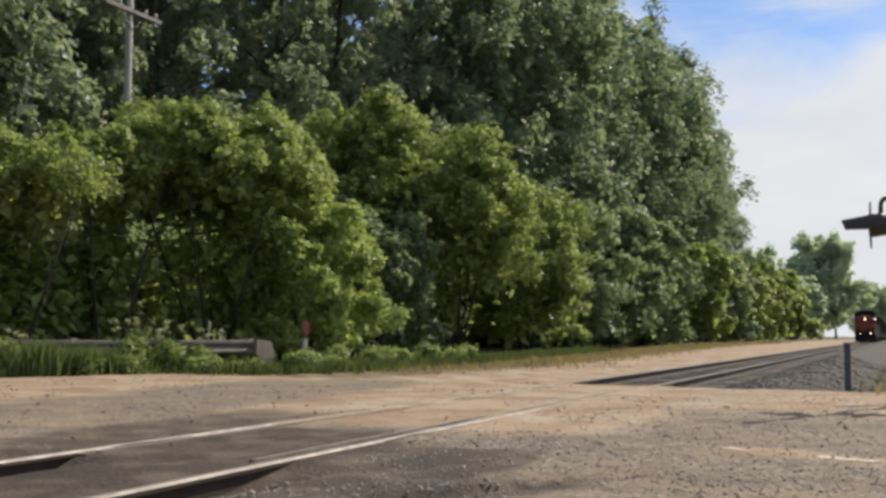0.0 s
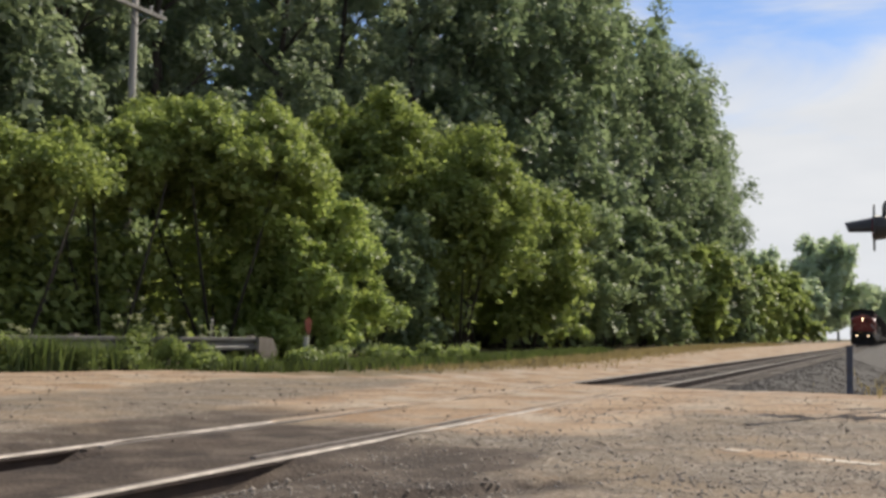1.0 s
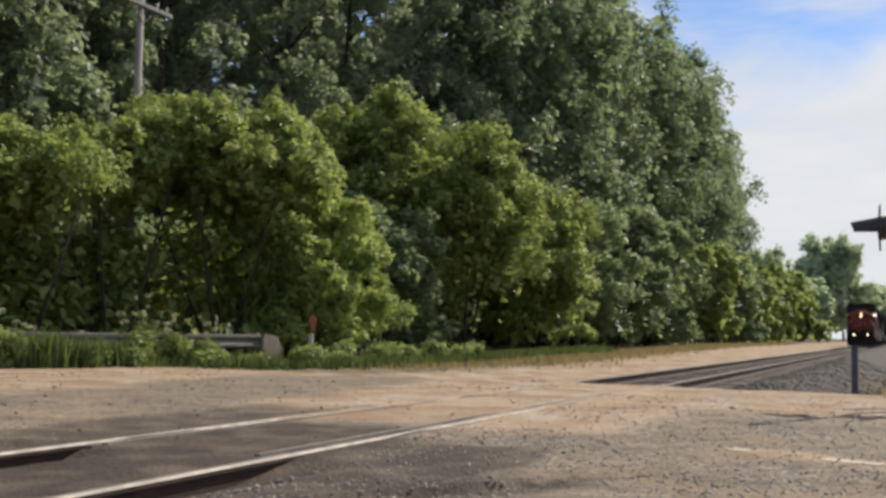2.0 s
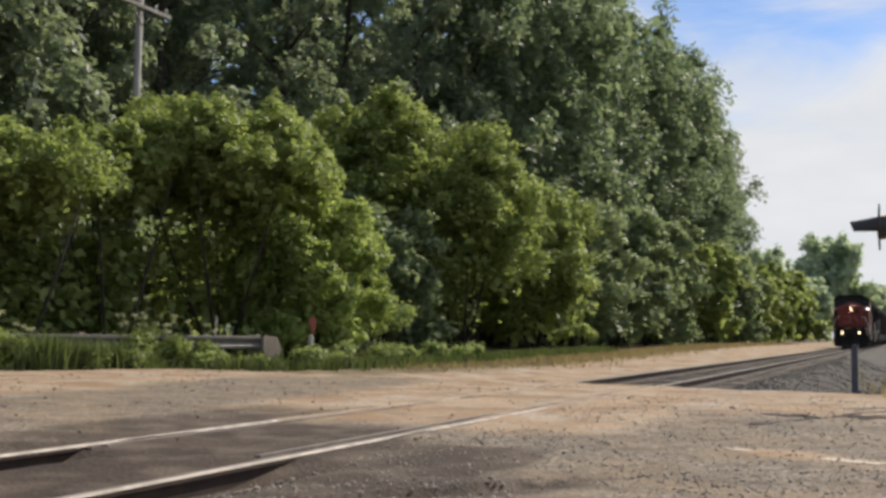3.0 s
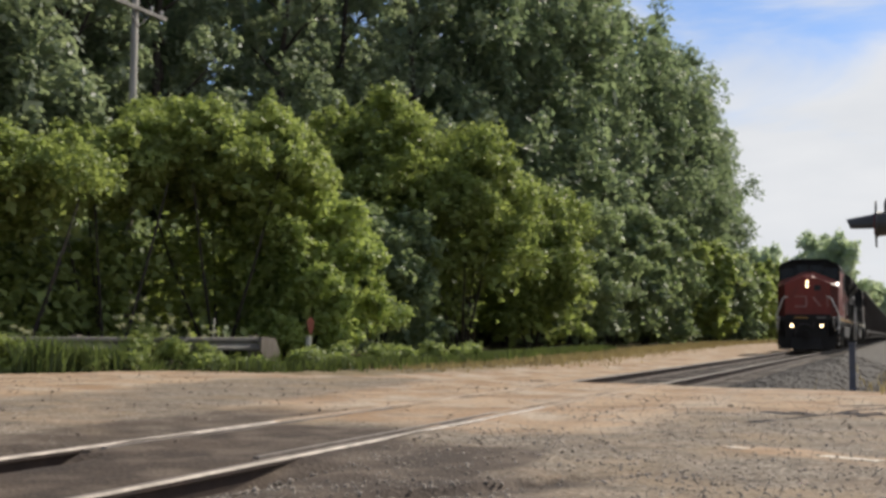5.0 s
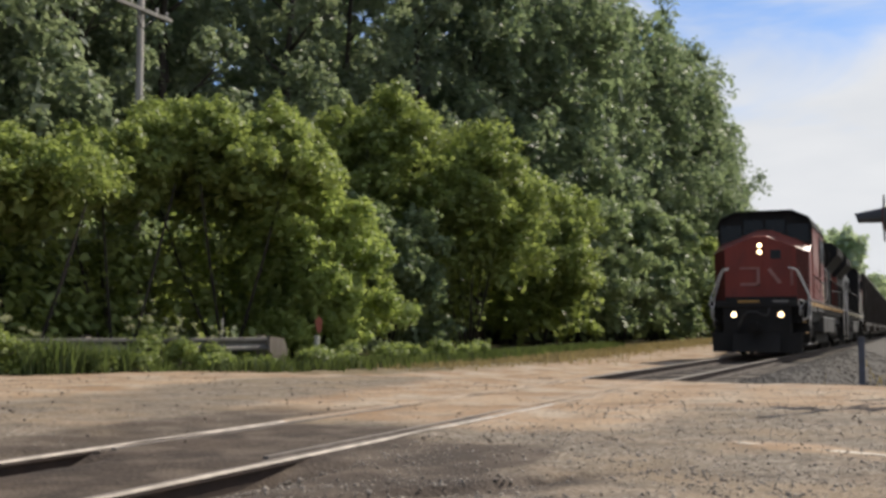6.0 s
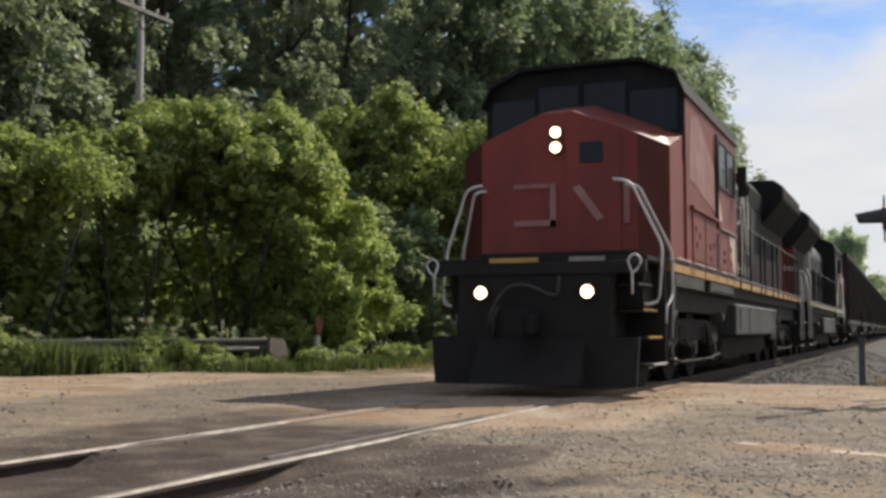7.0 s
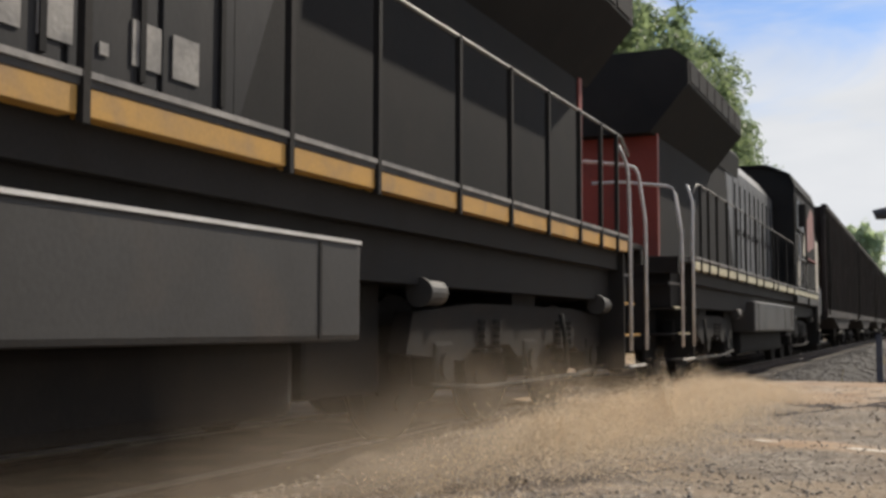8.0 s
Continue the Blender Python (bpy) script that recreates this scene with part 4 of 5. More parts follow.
def build_utility_pole():
    p = thing("utility_pole", "weathered wooden utility pole with a single crossarm", "utility pole", pose(-15.3, 24.4, 0.22, 0.4, 0.4, 0))
    part("shaft", tube(bmesh.new(), [(0, 0, -1.2), (0, 0, 3), (0.0, 0, 6), (0.0, 0, 9.9)], 0.135, 12, taper=0.10), M_pole, p)
    part("crossarm", boxes((0.08, 0.18, -1.2, 1.2, 9.42, 9.53), bevel=0.012), M_pole, p)
    for y in (-1.0, -0.55, 0.55, 1.0):
        bm = bmesh.new()
        disc(bm, (0.13, y, 9.58), (0, 0, 1), 0.035, 0.12, 10)
        disc(bm, (0.13, y, 9.65), (0, 0, 1), 0.055, 0.07, 12, 0.03)
        part("insulator", bm, M_insul, p, "grey porcelain insulator")
    for s in (-1, 1):
        part("brace", tube(bmesh.new(), [(0.1, s * 0.5, 9.43), (0.1, 0, 8.95)], 0.018, 6), M_galv, p)


def build_signal():
    """Crossing signal: mast, arm, two lamp heads with long hoods on round backgrounds."""
    x, y = 4.47, 14.5
    s = thing("crossing_signal", "black hooded crossing signal lamp on a grey mast", "crossing signal")
    part("mast", tube(bmesh.new(), [(x, y, -0.3), (x, y, 3.9)], 0.055, 14), M_alu, s)
    part("base", boxes((x - 0.2, x + 0.2, y - 0.2, y + 0.2, -0.25, 0.10), bevel=0.03), M_alu, s)
    bm = tube(bmesh.new(), [(x, y, 2.50), (x - 0.2, y - 0.1, 2.50), (x - 0.24, y - 0.14, 2.44), (x - 0.24, y - 0.14, 2.2)], 0.028, 10, bend=0.06)
    part("arm", bm, M_signal, s)
    for side, hx, hy in ((-1, x - 0.36, y - 0.14), (1, x + 0.36, y + 0.14)):
        bm = bmesh.new()
        disc(bm, (hx, hy, 2.17), (1, 0, 0), 0.29, 0.02, 28)
        head = part("background_disc", bm, M_signal, s, "round black background plate")
        bm = bmesh.new()
        disc(bm, (hx - side * 0.10, hy, 2.17), (1, 0, 0), 0.16, 0.2, 20, 0.13)
        part("housing", bm, M_signal, head)
        bm = bmesh.new()
        n = 14
        top, low = [], []
        for i in range(n + 1):
            a = math.radians(-20 + 220 * i / n)
            for ring, rr in ((top, 0.13), (low, 0.122)):
                ring.append([bm.verts.new((hx + side * l, hy + rr * math.cos(a) * k, 2.17 + rr * math.sin(a) * k - 0.05 * l)) for l, k in ((0.0, 1.0), (0.31 + 0.03 * math.sin(a), 0.66))])
        for i in range(n):
            bm.faces.new((top[i][0], top[i + 1][0], top[i + 1][1], top[i][1]))
            bm.faces.new((low[i][1], low[i + 1][1], low[i + 1][0], low[i][0]))
            bm.faces.new((top[i][1], top[i + 1][1], low[i + 1][1], low[i][1]))
        part("hood", bm, M_signal, head)
        bm = bmesh.new()
        disc(bm, (hx + side * 0.012, hy, 2.17), (1, 0, 0), 0.14, 0.02, 20)
        part("lens", bm, M_lens, head, "dark red lens")


def build_post():
    p = thing("trackside_post", "dark blue-grey steel post beside the ballast", "post")
    z = float(height(3.63, 18.9))
    part("shaft", boxes((3.58, 3.68, 18.85, 18.95, z - 0.1, 0.68), bevel=0.012), M_post, p)
    part("cap", boxes((3.57, 3.69, 18.84, 18.96, 0.68, 0.70), bevel=0.004), M_post, p)


M_post = material("blue_grey_post_paint", (0.045, 0.055, 0.085), (0.03, 0.035, 0.05), rough=0.6, scale=5, fine=50)
build_guard_rail()
build_marker()
build_utility_pole()
build_signal()
build_post()


# ---- the train ----
def wheelset_mesh(r=0.52):
    bm = bmesh.new()
    tube(bm, [(-0.95, 0, 0), (0.95, 0, 0)], 0.09, 10)
    for s in (-1, 1):
        disc(bm, (s * 0.75, 0, 0), (1, 0, 0), r, 0.12, 28)
        disc(bm, (s * 0.69, 0, 0), (1, 0, 0), r + 0.028, 0.03, 28)
        for k in range(5):
            a = k * 1.2566
            disc(bm, (s * 0.815, math.cos(a) * r * 0.55, math.sin(a) * r * 0.55), (1, 0, 0), 0.06, 0.02, 8)
    me = bpy.data.meshes.new("wheelset")
    bm.to_mesh(me)
    bm.free()
    me.materials.append(M_truck)
    return me


WHEELS = []
LOCO_WHEEL = wheelset_mesh(0.52)
CAR_WHEEL = wheelset_mesh(0.42)


def loco_truck(parent, y):
    """A three-axle truck: side frames with boxes and springs, brake cylinders, wheelsets."""
    t = None
    bm = bmesh.new()
    for s in (-1, 1):
        prism(bm, [(-2.45, 0.62), (-2.35, 0.90), (-1.2, 0.98), (1.2, 0.98), (2.35, 0.90), (2.45, 0.62), (1.5, 0.55), (1.2, 0.66), (0.5, 0.66), (0.3, 0.55), (-0.3, 0.55), (-0.5, 0.66), (-1.2, 0.66), (-1.5, 0.55)], 0, s * 1.06, s * 1.2)
        for a in (-1.85, 0, 1.85):
            box(bm, s * 1.02, s * 1.215, a - 0.17, a + 0.17, 0.38, 0.70, 0.03)
            disc(bm, (s * 1.22, a, 0.52), (1, 0, 0), 0.10, 0.05, 14)
        for a in (-0.95, 0.95):
            for k in (-0.16, 0.16):
                for j in range(5):
                    disc(bm, (s * 1.16, a + k, 0.62 + j * 0.055), (0, 0, 1), 0.085, 0.034, 10)
        box(bm, s * 0.5, s * 1.15, -0.3, 0.3, 0.75, 1.15)
        tube(bm, [(s * 1.25, -2.2, 0.40), (s * 1.25, -1.2, 0.34), (s * 1.25, 1.2, 0.34), (s * 1.25, 2.2, 0.40)], 0.025, 6)
    box(bm, -1.1, 1.1, -2.3, 2.3, 0.62, 0.80)
    t = part("truck", bm, M_truck, parent, "greasy black three-axle truck", pose(0, y, 0))
    for s in (-1, 1):
        for a in (-2.3, 1.9):
            bm = bmesh.new()
            disc(bm, (s * 1.30, a, 1.03), (0, 1, 0), 0.085, 0.26, 16)
            disc(bm, (s * 1.30, a - 0.15, 1.03), (0, 1, 0), 0.10, 0.03, 16)
            part("brake_cylinder", bm, M_tank, t, "pale grey brake cylinder")
        bm = bmesh.new()
        tube(bm, [(s * 1.29, 0.62, 0.92), (s * 1.33, 0.66, 0.60), (s * 1.33, 0.66, 0.42)], 0.024, 8)
        part("sand_pipe", bm, M_truck, t, "dusty sanding pipe")
    for a in (-1.85, 0, 1.85):
        w = place("wheelset", LOCO_WHEEL, t, at=pose(0, a, 0.52))
        WHEELS.append((w, a, 0.52))


POSTS = (7.65, 9.1, 10.7, 11.4, 12.85, 13.8, 15.0, 16.0, 16.9, 17.8, 18.5, 19.1)


def stripe_rows(first):
    cuts = [1.5, 2.75, 2.98, 3.93, 5.15, 6.05, 6.86] if first else [1.5, 2.75, 3.93, 5.15, 6.86]
    return cuts + list(POSTS) + [19.55]


def build_locomotive(name, label, first, hood_mat, stripe_mat, end_mat, lamp_mat, cab_mat):
    """A wide-nosed six-axle road locomotive; y runs back from the front lamps, z from the rail."""
    e = thing(name, label, "locomotive")
    # frame and deck
    part("underframe", boxes((-1.30, 1.30, 0.55, 20.2, 1.08, 1.56), (-1.40, 1.40, 1.35, 19.55, 1.40, 1.68)), M_dark, e)
    part("deck", boxes((-1.5, 1.5, 1.25, 19.6, 1.70, 1.75), bevel=0.008), M_sill, e)
    for s in (-1, 1):
        for a, b in ((1.5, 3.88), (4.45, 6.86)):
            part("skirt_plate", boxes((s * 1.41, s * 1.485, a, b, 1.40, 1.585), bevel=0.006), M_sill, e, "dusty grey skirt plate")
        if first:
            bolt = bmesh.new()
            disc(bolt, (0, 0, 0), (1, 0, 0), 0.016, 0.02, 8)
            bolt_mesh = bpy.data.meshes.new("bolt")
            bolt.to_mesh(bolt_mesh)
            bolt.free()
            bolt_mesh.materials.append(M_tank)
            for i in range(17):
                place("bolt", bolt_mesh, e, at=pose(s * 1.49, 4.62 + i * 0.135, 1.425))
        part("skirt_bracket", prism(bmesh.new(), [(1.50, 1.59), (1.68, 1.42), (1.46, 0.70), (1.36, 0.70)], 0, s * 1.41, s * 1.485), M_sill, e, "slanted dusty skirt bracket")
        cuts = stripe_rows(first)
        for a, b in zip(cuts, cuts[1:]):
            part("stripe_panel", boxes((s * 1.40, s * 1.497, a + 0.035, b - 0.035, 1.59, 1.70), bevel=0.003), stripe_mat, e, "scratched yellow stripe panel")
        part("deck_edge", boxes((s * 1.49, s * 1.512, 6.95, 19.5, 1.735, 1.762)), M_mark, e, "worn white deck edge")
    # fuel tank
    bm = boxes((-1.45, 1.45, 7.40, 13.70, 0.72, 1.27), bevel=0.035)
    tank = part("fuel_tank", bm, M_tank, e, "grey dusty fuel tank")
    part("tank_sump", boxes((-1.15, 1.15, 7.5, 13.5, 0.30, 0.74), bevel=0.08), M_truck, tank, "dark lower tank")
    for s in (-1, 1):
        for a in (9.17, 13.24):
            part("tank_seam", boxes((s * 1.44, s * 1.456, a - 0.014, a + 0.014, 0.74, 1.25)), M_dark, tank)
        part("filler_recess", boxes((s * 1.44, s * 1.458, 7.78, 8.04, 0.82, 1.22), bevel=0.005), M_car, tank, "dark filler recess")
        part("tank_edge", boxes((s * 1.40, s * 1.462, 7.42, 13.68, 1.262, 1.282)), M_rail_white, tank, "bright worn tank rim")
    # blocks added to shut out daylight at both tank ends, not known equipment
    part("air_reservoir", boxes((-1.05, 1.05, 13.72, 14.72, 0.36, 1.12), bevel=0.05), M_truck, e, "added dark block closing the gap behind the tank")
    part("battery_box", boxes((-1.05, 1.05, 6.92, 7.38, 0.36, 1.12), bevel=0.03), M_truck, e)
    loco_truck(e, 4.45)
    loco_truck(e, 17.25)
    # pilot, plough, coupler, platform
    bm = bmesh.new()
    prism(bm, [(-1.32, 0.12), (1.32, 0.12), (1.36, 0.72), (-1.36, 0.72)], 1, 0.02, 0.10)
    box(bm, -1.0, 1.0, 0.05, 0.35, 0.70, 1.66)
    box(bm, -1.45, 1.45, 0.0, 0.14, 1.50, 1.66, 0.02)
    prism(bm, [(0.02, 0.12), (0.02, 0.7), (-0.35, 0.14)], 0, -0.7, 0.7)
    part("pilot", bm, M_dark, e, "black pilot and plough")
    part("front_platform", boxes((-1.45, 1.45, 0.10, 1.30, 1.66, 1.72), bevel=0.01), M_dark, e)
    for a, b, mt in ((-0.55, 0.10, stripe_mat), (0.50, 0.95, M_mark)):
        part("platform_stripe", boxes((a, b, -0.012, 0.004, 1.655, 1.715)), mt, e, "worn stripe on the platform edge")
    bm = boxes((-0.13, 0.13, -0.35, 0.6, 0.76, 1.0), (-0.17, 0.10, -0.62, -0.30, 0.72, 1.04), (0.10, 0.2, -0.60, -0.42, 0.76, 1.0), bevel=0.03)
    part("coupler", bm, M_truck, e, "dark steel coupler")
    bm = boxes((-0.13, 0.13, 20.1, 21.2, 0.76, 1.0), bevel=0.03)
    box(bm, -1.0, 1.0, 20.2, 20.4, 0.5, 1.66)
    box(bm, -1.45, 1.45, 20.3, 20.42, 1.5, 1.70)
    part("rear_coupler", bm, M_truck, e)
    part("rear_platform", boxes((-1.45, 1.45, 19.5, 20.42, 1.66, 1.72), bevel=0.01), M_dark, e)
    # steps at the four corners
    for s in (-1, 1):
        for y0, y1, back in ((0.28, 1.02, 1.12), (19.62, 20.3, 19.5)):
            for i, z in enumerate((0.39, 0.72, 1.06, 1.38)):
                inset = 0.06 * i
                st = part("step", boxes((s * (0.98 - inset), s * (1.48 - inset), y0, y1, z - 0.03, z), bevel=0.004), M_dark, e)
                part("step_edge", boxes((s * (1.47 - inset), s * (1.492 - inset), y0, y1, z - 0.012, z + 0.012)), M_rail_white if i == 0 else (stripe_mat if i < 3 else M_mark), st, "painted step edge")
            part("step_side", boxes((s * 0.95, s * 1.46, back - 0.02, back + 0.02, 0.36, 1.68)), M_dark, e)
            part("step_back", boxes((s * 0.94, s * 0.97, y0, y1, 0.36, 1.68)), M_dark, e)
    # nose
    nose = [(-1.47, 1.75), (1.47, 1.75), (1.47, 3.27), (0.22, 3.78), (-0.22, 3.78), (-1.47, 3.27)]
    bm = prism(bmesh.new(), nose, 1, 1.16, 2.75)
    for side in (-1, 1):                    # the front corners sweep back
        bmesh.ops.bisect_plane(bm, geom=bm.verts[:] + bm.edges[:] + bm.faces[:], plane_co=(side * 1.10, 0, 0), plane_no=(1, 0, 0))
    for v in bm.verts:
        if v.co.y < 1.2 and abs(v.co.x) > 1.4:
            v.co.y = 1.46
    for v in bm.verts:                      # the top rises towards the windshield
        if v.co.y > 2.0 and v.co.z > 3.0:
            v.co.z += 0.40
    nose_ob = part("nose", bm, [cab_mat, M_nose_top, M_dark_red], e, "faded red wide nose with a glossy top" if first else "sooty wide nose")
    # upward faces take M_nose_top, swept-back corners the darker red
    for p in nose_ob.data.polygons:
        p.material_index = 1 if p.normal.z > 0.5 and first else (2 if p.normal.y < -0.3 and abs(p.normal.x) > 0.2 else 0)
    if not first:
        for s in (-1, 1):
            part("nose_panel", boxes((s * 1.468, s * 1.476, 1.25, 1.95, 1.78, 3.25)), M_cream, nose_ob, "pale cream nose panel")
    part("nose_base", boxes((-1.10, 1.10, 1.10, 1.6, 1.72, 1.86), bevel=0.02), M_dark, nose_ob, "black lower nose")
    part("nose_door", boxes((0.12, 0.88, 1.135, 1.17, 1.80, 3.45), bevel=0.015), M_red, nose_ob, "red nose door")
    part("door_window", boxes((0.32, 0.64, 1.125, 1.14, 3.05, 3.34), bevel=0.01), M_glass, nose_ob, "dark door window")
    # worn ribbon emblem on the nose, plain strokes
    for r in ((-0.62, -0.02, 1.128, 1.164, 2.22, 2.30), (-0.10, -0.02, 1.128, 1.164, 2.22, 2.80), (-0.62, -0.12, 1.128, 1.164, 2.74, 2.80), (0.92, 1.0, 1.128, 1.164, 2.22, 2.78)):
        part("nose_emblem", boxes(r), M_mark_faint, nose_ob, "faded ribbon emblem")
    bm = prism(bmesh.new(), [(0.22, 2.72), (0.32, 2.76), (0.66, 2.30), (0.56, 2.26)], 1, 1.118, 1.138)
    part("nose_emblem", bm, M_mark_faint, nose_ob, "faded ribbon emblem")
    # head lamps
    for x, z in ((0.0, 3.49), (0.0, 3.28)):
        bm = bmesh.new()
        disc(bm, (x, 1.125, z), (0, 1, 0), 0.085, 0.09, 20)
        hl = part("headlight", bm, M_dark, nose_ob, "headlight housing")
        bm = bmesh.new()
        disc(bm, (x, 1.075, z), (0, 1, 0), 0.072, 0.02, 20)
        part("lamp_glass", bm, lamp_mat, hl, "glowing lamp glass" if first else "unlit lamp glass")
    for x in (-0.67, 0.73):
        bm = bmesh.new()
        disc(bm, (x, 0.045, 1.28), (0, 1, 0), 0.11, 0.10, 20)
        dl = part("ditch_light", bm, M_dark, e, "ditch light housing")
        bm = bmesh.new()
        disc(bm, (x, -0.01, 1.28), (0, 1, 0), 0.078, 0.02, 20)
        part("lamp_glass", bm, lamp_mat, dl, "glowing lamp glass" if first else "unlit lamp glass")
    # front hoses and handrails
    for pts in ([(-0.56, -0.03, 0.80), (-0.50, -0.10, 1.05), (-0.28, -0.10, 1.36), (-0.02, -0.10, 1.38), (0.22, -0.06, 1.26), (0.36, -0.03, 1.22), (0.38, -0.02, 1.48)], [(-0.5, 0.0, 0.7), (-0.48, -0.1, 0.95), (-0.42, -0.05, 1.1)]):
        part("air_hose", tube(bmesh.new(), pts, 0.024, 7, bend=0.2), M_sill, e, "dangling grey air hose")
    for s in (-1, 1):
        part("front_handrail", tube(bmesh.new(), [(s * 1.46, 1.12, 0.90), (s * 1.46, 1.14, 1.10), (s * 1.49, 1.42, 1.25), (s * 1.49, 1.42, 1.85), (s * 1.15, 1.0, 2.70), (s * 0.98, 1.0, 2.72)], 0.02, 8, bend=0.1), M_rail_white, e, "bent white handrail")
        part("front_handrail", tube(bmesh.new(), [(s * 1.2, 0.60, 1.13), (s * 1.47, 0.66, 1.14), (s * 1.49, 0.84, 1.88), (s * 1.12, 0.66, 2.72), (s * 0.9, 0.66, 2.75)], 0.02, 8, bend=0.1), M_rail_white, e, "bent white handrail")
        part("cut_lever", tube(bmesh.new(), [(s * 1.30, -0.04, 1.24), (s * 1.30, -0.04, 1.50), (s * 1.24, -0.04, 1.66), (s * 1.33, -0.04, 1.74), (s * 1.42, -0.04, 1.66), (s * 1.38, -0.04, 1.56), (s * 1.31, -0.04, 1.50)], 0.015, 6, bend=0.04), M_rail_white, e, "looped white lever")
        part("rear_handrail", tube(bmesh.new(), [(s * 1.49, 19.66, 0.55), (s * 1.49, 19.66, 1.9), (s * 1.49, 19.60, 2.5), (s * 1.40, 19.55, 2.74)], 0.02, 8, bend=0.1), M_rail_white, e, "bent white handrail")
        part("rear_handrail", tube(bmesh.new(), [(s * 1.49, 20.36, 0.55), (s * 1.49, 20.36, 2.0), (s * 1.40, 20.36, 2.62), (s * 0.7, 20.36, 2.72), (s * 0.3, 20.36, 2.72)], 0.02, 8, bend=0.1), M_rail_white, e, "bent white handrail")
    # cab
    cab_line = [(-1.5, 1.75), (1.5, 1.75), (1.5, 4.22), (1.38, 4.44), (0.88, 4.66), (-0.88, 4.66), (-1.38, 4.44), (-1.5, 4.22)]
    bm = prism(bmesh.new(), cab_line, 1, 2.45, 7.25)
    cab = part("cab", bm, cab_mat, e, "faded red cab with dark roof" if first else "sooty dark cab")
    bm = prism(bmesh.new(), [(1.535, 4.15), (1.41, 4.48), (0.89, 4.72), (-0.89, 4.72), (-1.41, 4.48), (-1.535, 4.15), (-1.505, 4.15), (-1.384, 4.445), (-0.88, 4.665), (0.88, 4.665), (1.384, 4.445), (1.505, 4.15)], 1, 2.25, 7.35)
    part("cab_roof", bm, M_soot, cab, "sooty black cab roof")
    part("cab_face", prism(bmesh.new(), [(-1.498, 3.2), (1.498, 3.2), (1.498, 4.219), (1.379, 4.439), (0.88, 4.659), (-0.88, 4.659), (-1.379, 4.439), (-1.498, 4.219)], 1, 2.40, 2.449), M_soot, cab, "black cab face above the nose")
    for a, b in ((-1.40, -0.72), (-0.66, -0.04), (0.04, 0.66), (0.72, 1.40)):
        z0 = 3.40 if abs(a + b) > 1.5 else 3.66
        part("windshield", boxes((a, b, 2.385, 2.46, z0 + 0.25, 4.42 if abs(a + b) < 1.5 else 4.26), bevel=0.01), M_glass, cab, "dark windshield pane")
    for s in (-1, 1):
        for a, b in ((5.25, 6.02), (6.14, 6.95)):
            w = part("side_window", boxes((s * 1.49, s * 1.512, a, b, 3.22, 3.92), bevel=0.01), M_glass, cab, "dark side window")
            part("window_frame", boxes((s * 1.5, s * 1.53, a - 0.05, b + 0.05, 3.17, 3.22), (s * 1.5, s * 1.53, a - 0.05, b + 0.05, 3.92, 3.97), (s * 1.5, s * 1.53, a - 0.05, a, 3.22, 3.92), (s * 1.5, s * 1.53, b, b + 0.05, 3.22, 3.92)), M_tank, w)
        part("side_door", boxes((s * 1.49, s * 1.52, 2.85, 3.82, 1.82, 2.52), bevel=0.008), cab_mat, cab)
        part("side_door", boxes((s * 1.49, s * 1.52, 3.88, 4.86, 1.82, 2.52), bevel=0.008), cab_mat, cab)
        part("drip_ledge", boxes((s * 1.49, s * 1.56, 2.70, 4.85, 2.545, 2.60), bevel=0.008), M_red, cab, "red drip ledge")
        part("drip_ledge", boxes((s * 1.49, s * 1.55, 5.25, 6.95, 2.46, 2.50), bevel=0.008), M_mark, cab, "pale drip ledge")
        part("side_door", boxes((s * 1.49, s * 1.515, 5.38, 6.10, 1.82, 2.42), bevel=0.008), cab_mat, cab)
        part("side_door", boxes((s * 1.49, s * 1.515, 6.16, 6.86, 1.82, 2.42), bevel=0.008), cab_mat, cab)
        part("corner_pipe", tube(bmesh.new(), [(s * 1.53, 4.98, 2.45), (s * 1.53, 4.98, 4.0)], 0.025, 8), M_dark, cab, "dark pipe")
        for i in range(10):
            part("louvre_slat", boxes((s * 1.49, s * 1.535, 5.02, 5.26, 1.83 + i * 0.058, 1.853 + i * 0.058)), M_mark, cab, "bright louvre slat")
        for k, (a, z) in enumerate(((3.05, 2.28), (3.35, 2.2), (3.12, 2.05), (4.25, 2.1), (4.32, 1.92), (4.6, 2.15), (5.7, 2.1), (5.7, 1.96), (6.45, 1.95), (6.4, 2.2))):
            part("door_latch", boxes((s * 1.515, s * 1.53, a - 0.022, a + 0.022, z - 0.045, z + 0.045), bevel=0.004), M_dark, cab)
        for a, b in ((1.7, 2.6), (2.9, 3.75), (3.95, 4.8), (5.4, 6.0), (6.2, 6.8)):
            part("bright_sill", boxes((s * 1.49, s * 1.525, a, b, 1.765, 1.785)), M_rail_white, cab, "bright worn door sill")
        bm = prism(bmesh.new(), [(6.62, 1.82), (6.90, 1.82), (6.90, 2.44), (6.22, 2.44)], 0, s * 1.516, s * 1.522)
        part("corner_stripe", bm, M_cream, cab, "cream slanted stripe")
        bm = prism(bmesh.new(), [(4.99, 2.62), (5.6, 2.62), (5.18, 3.15), (4.99, 3.6)], 0, s * 1.502, s * 1.508)
        part("corner_stripe", bm, M_cream, cab, "cream slanted stripe")
        bm = prism(bmesh.new(), [(2.6, 3.0), (4.9, 2.7), (4.9, 3.4), (3.4, 4.0), (2.8, 3.9)], 0, s * 1.502, s * 1.506)
        part("faded_patch", bm, M_mark_faint, cab, "faded pink paint patch")
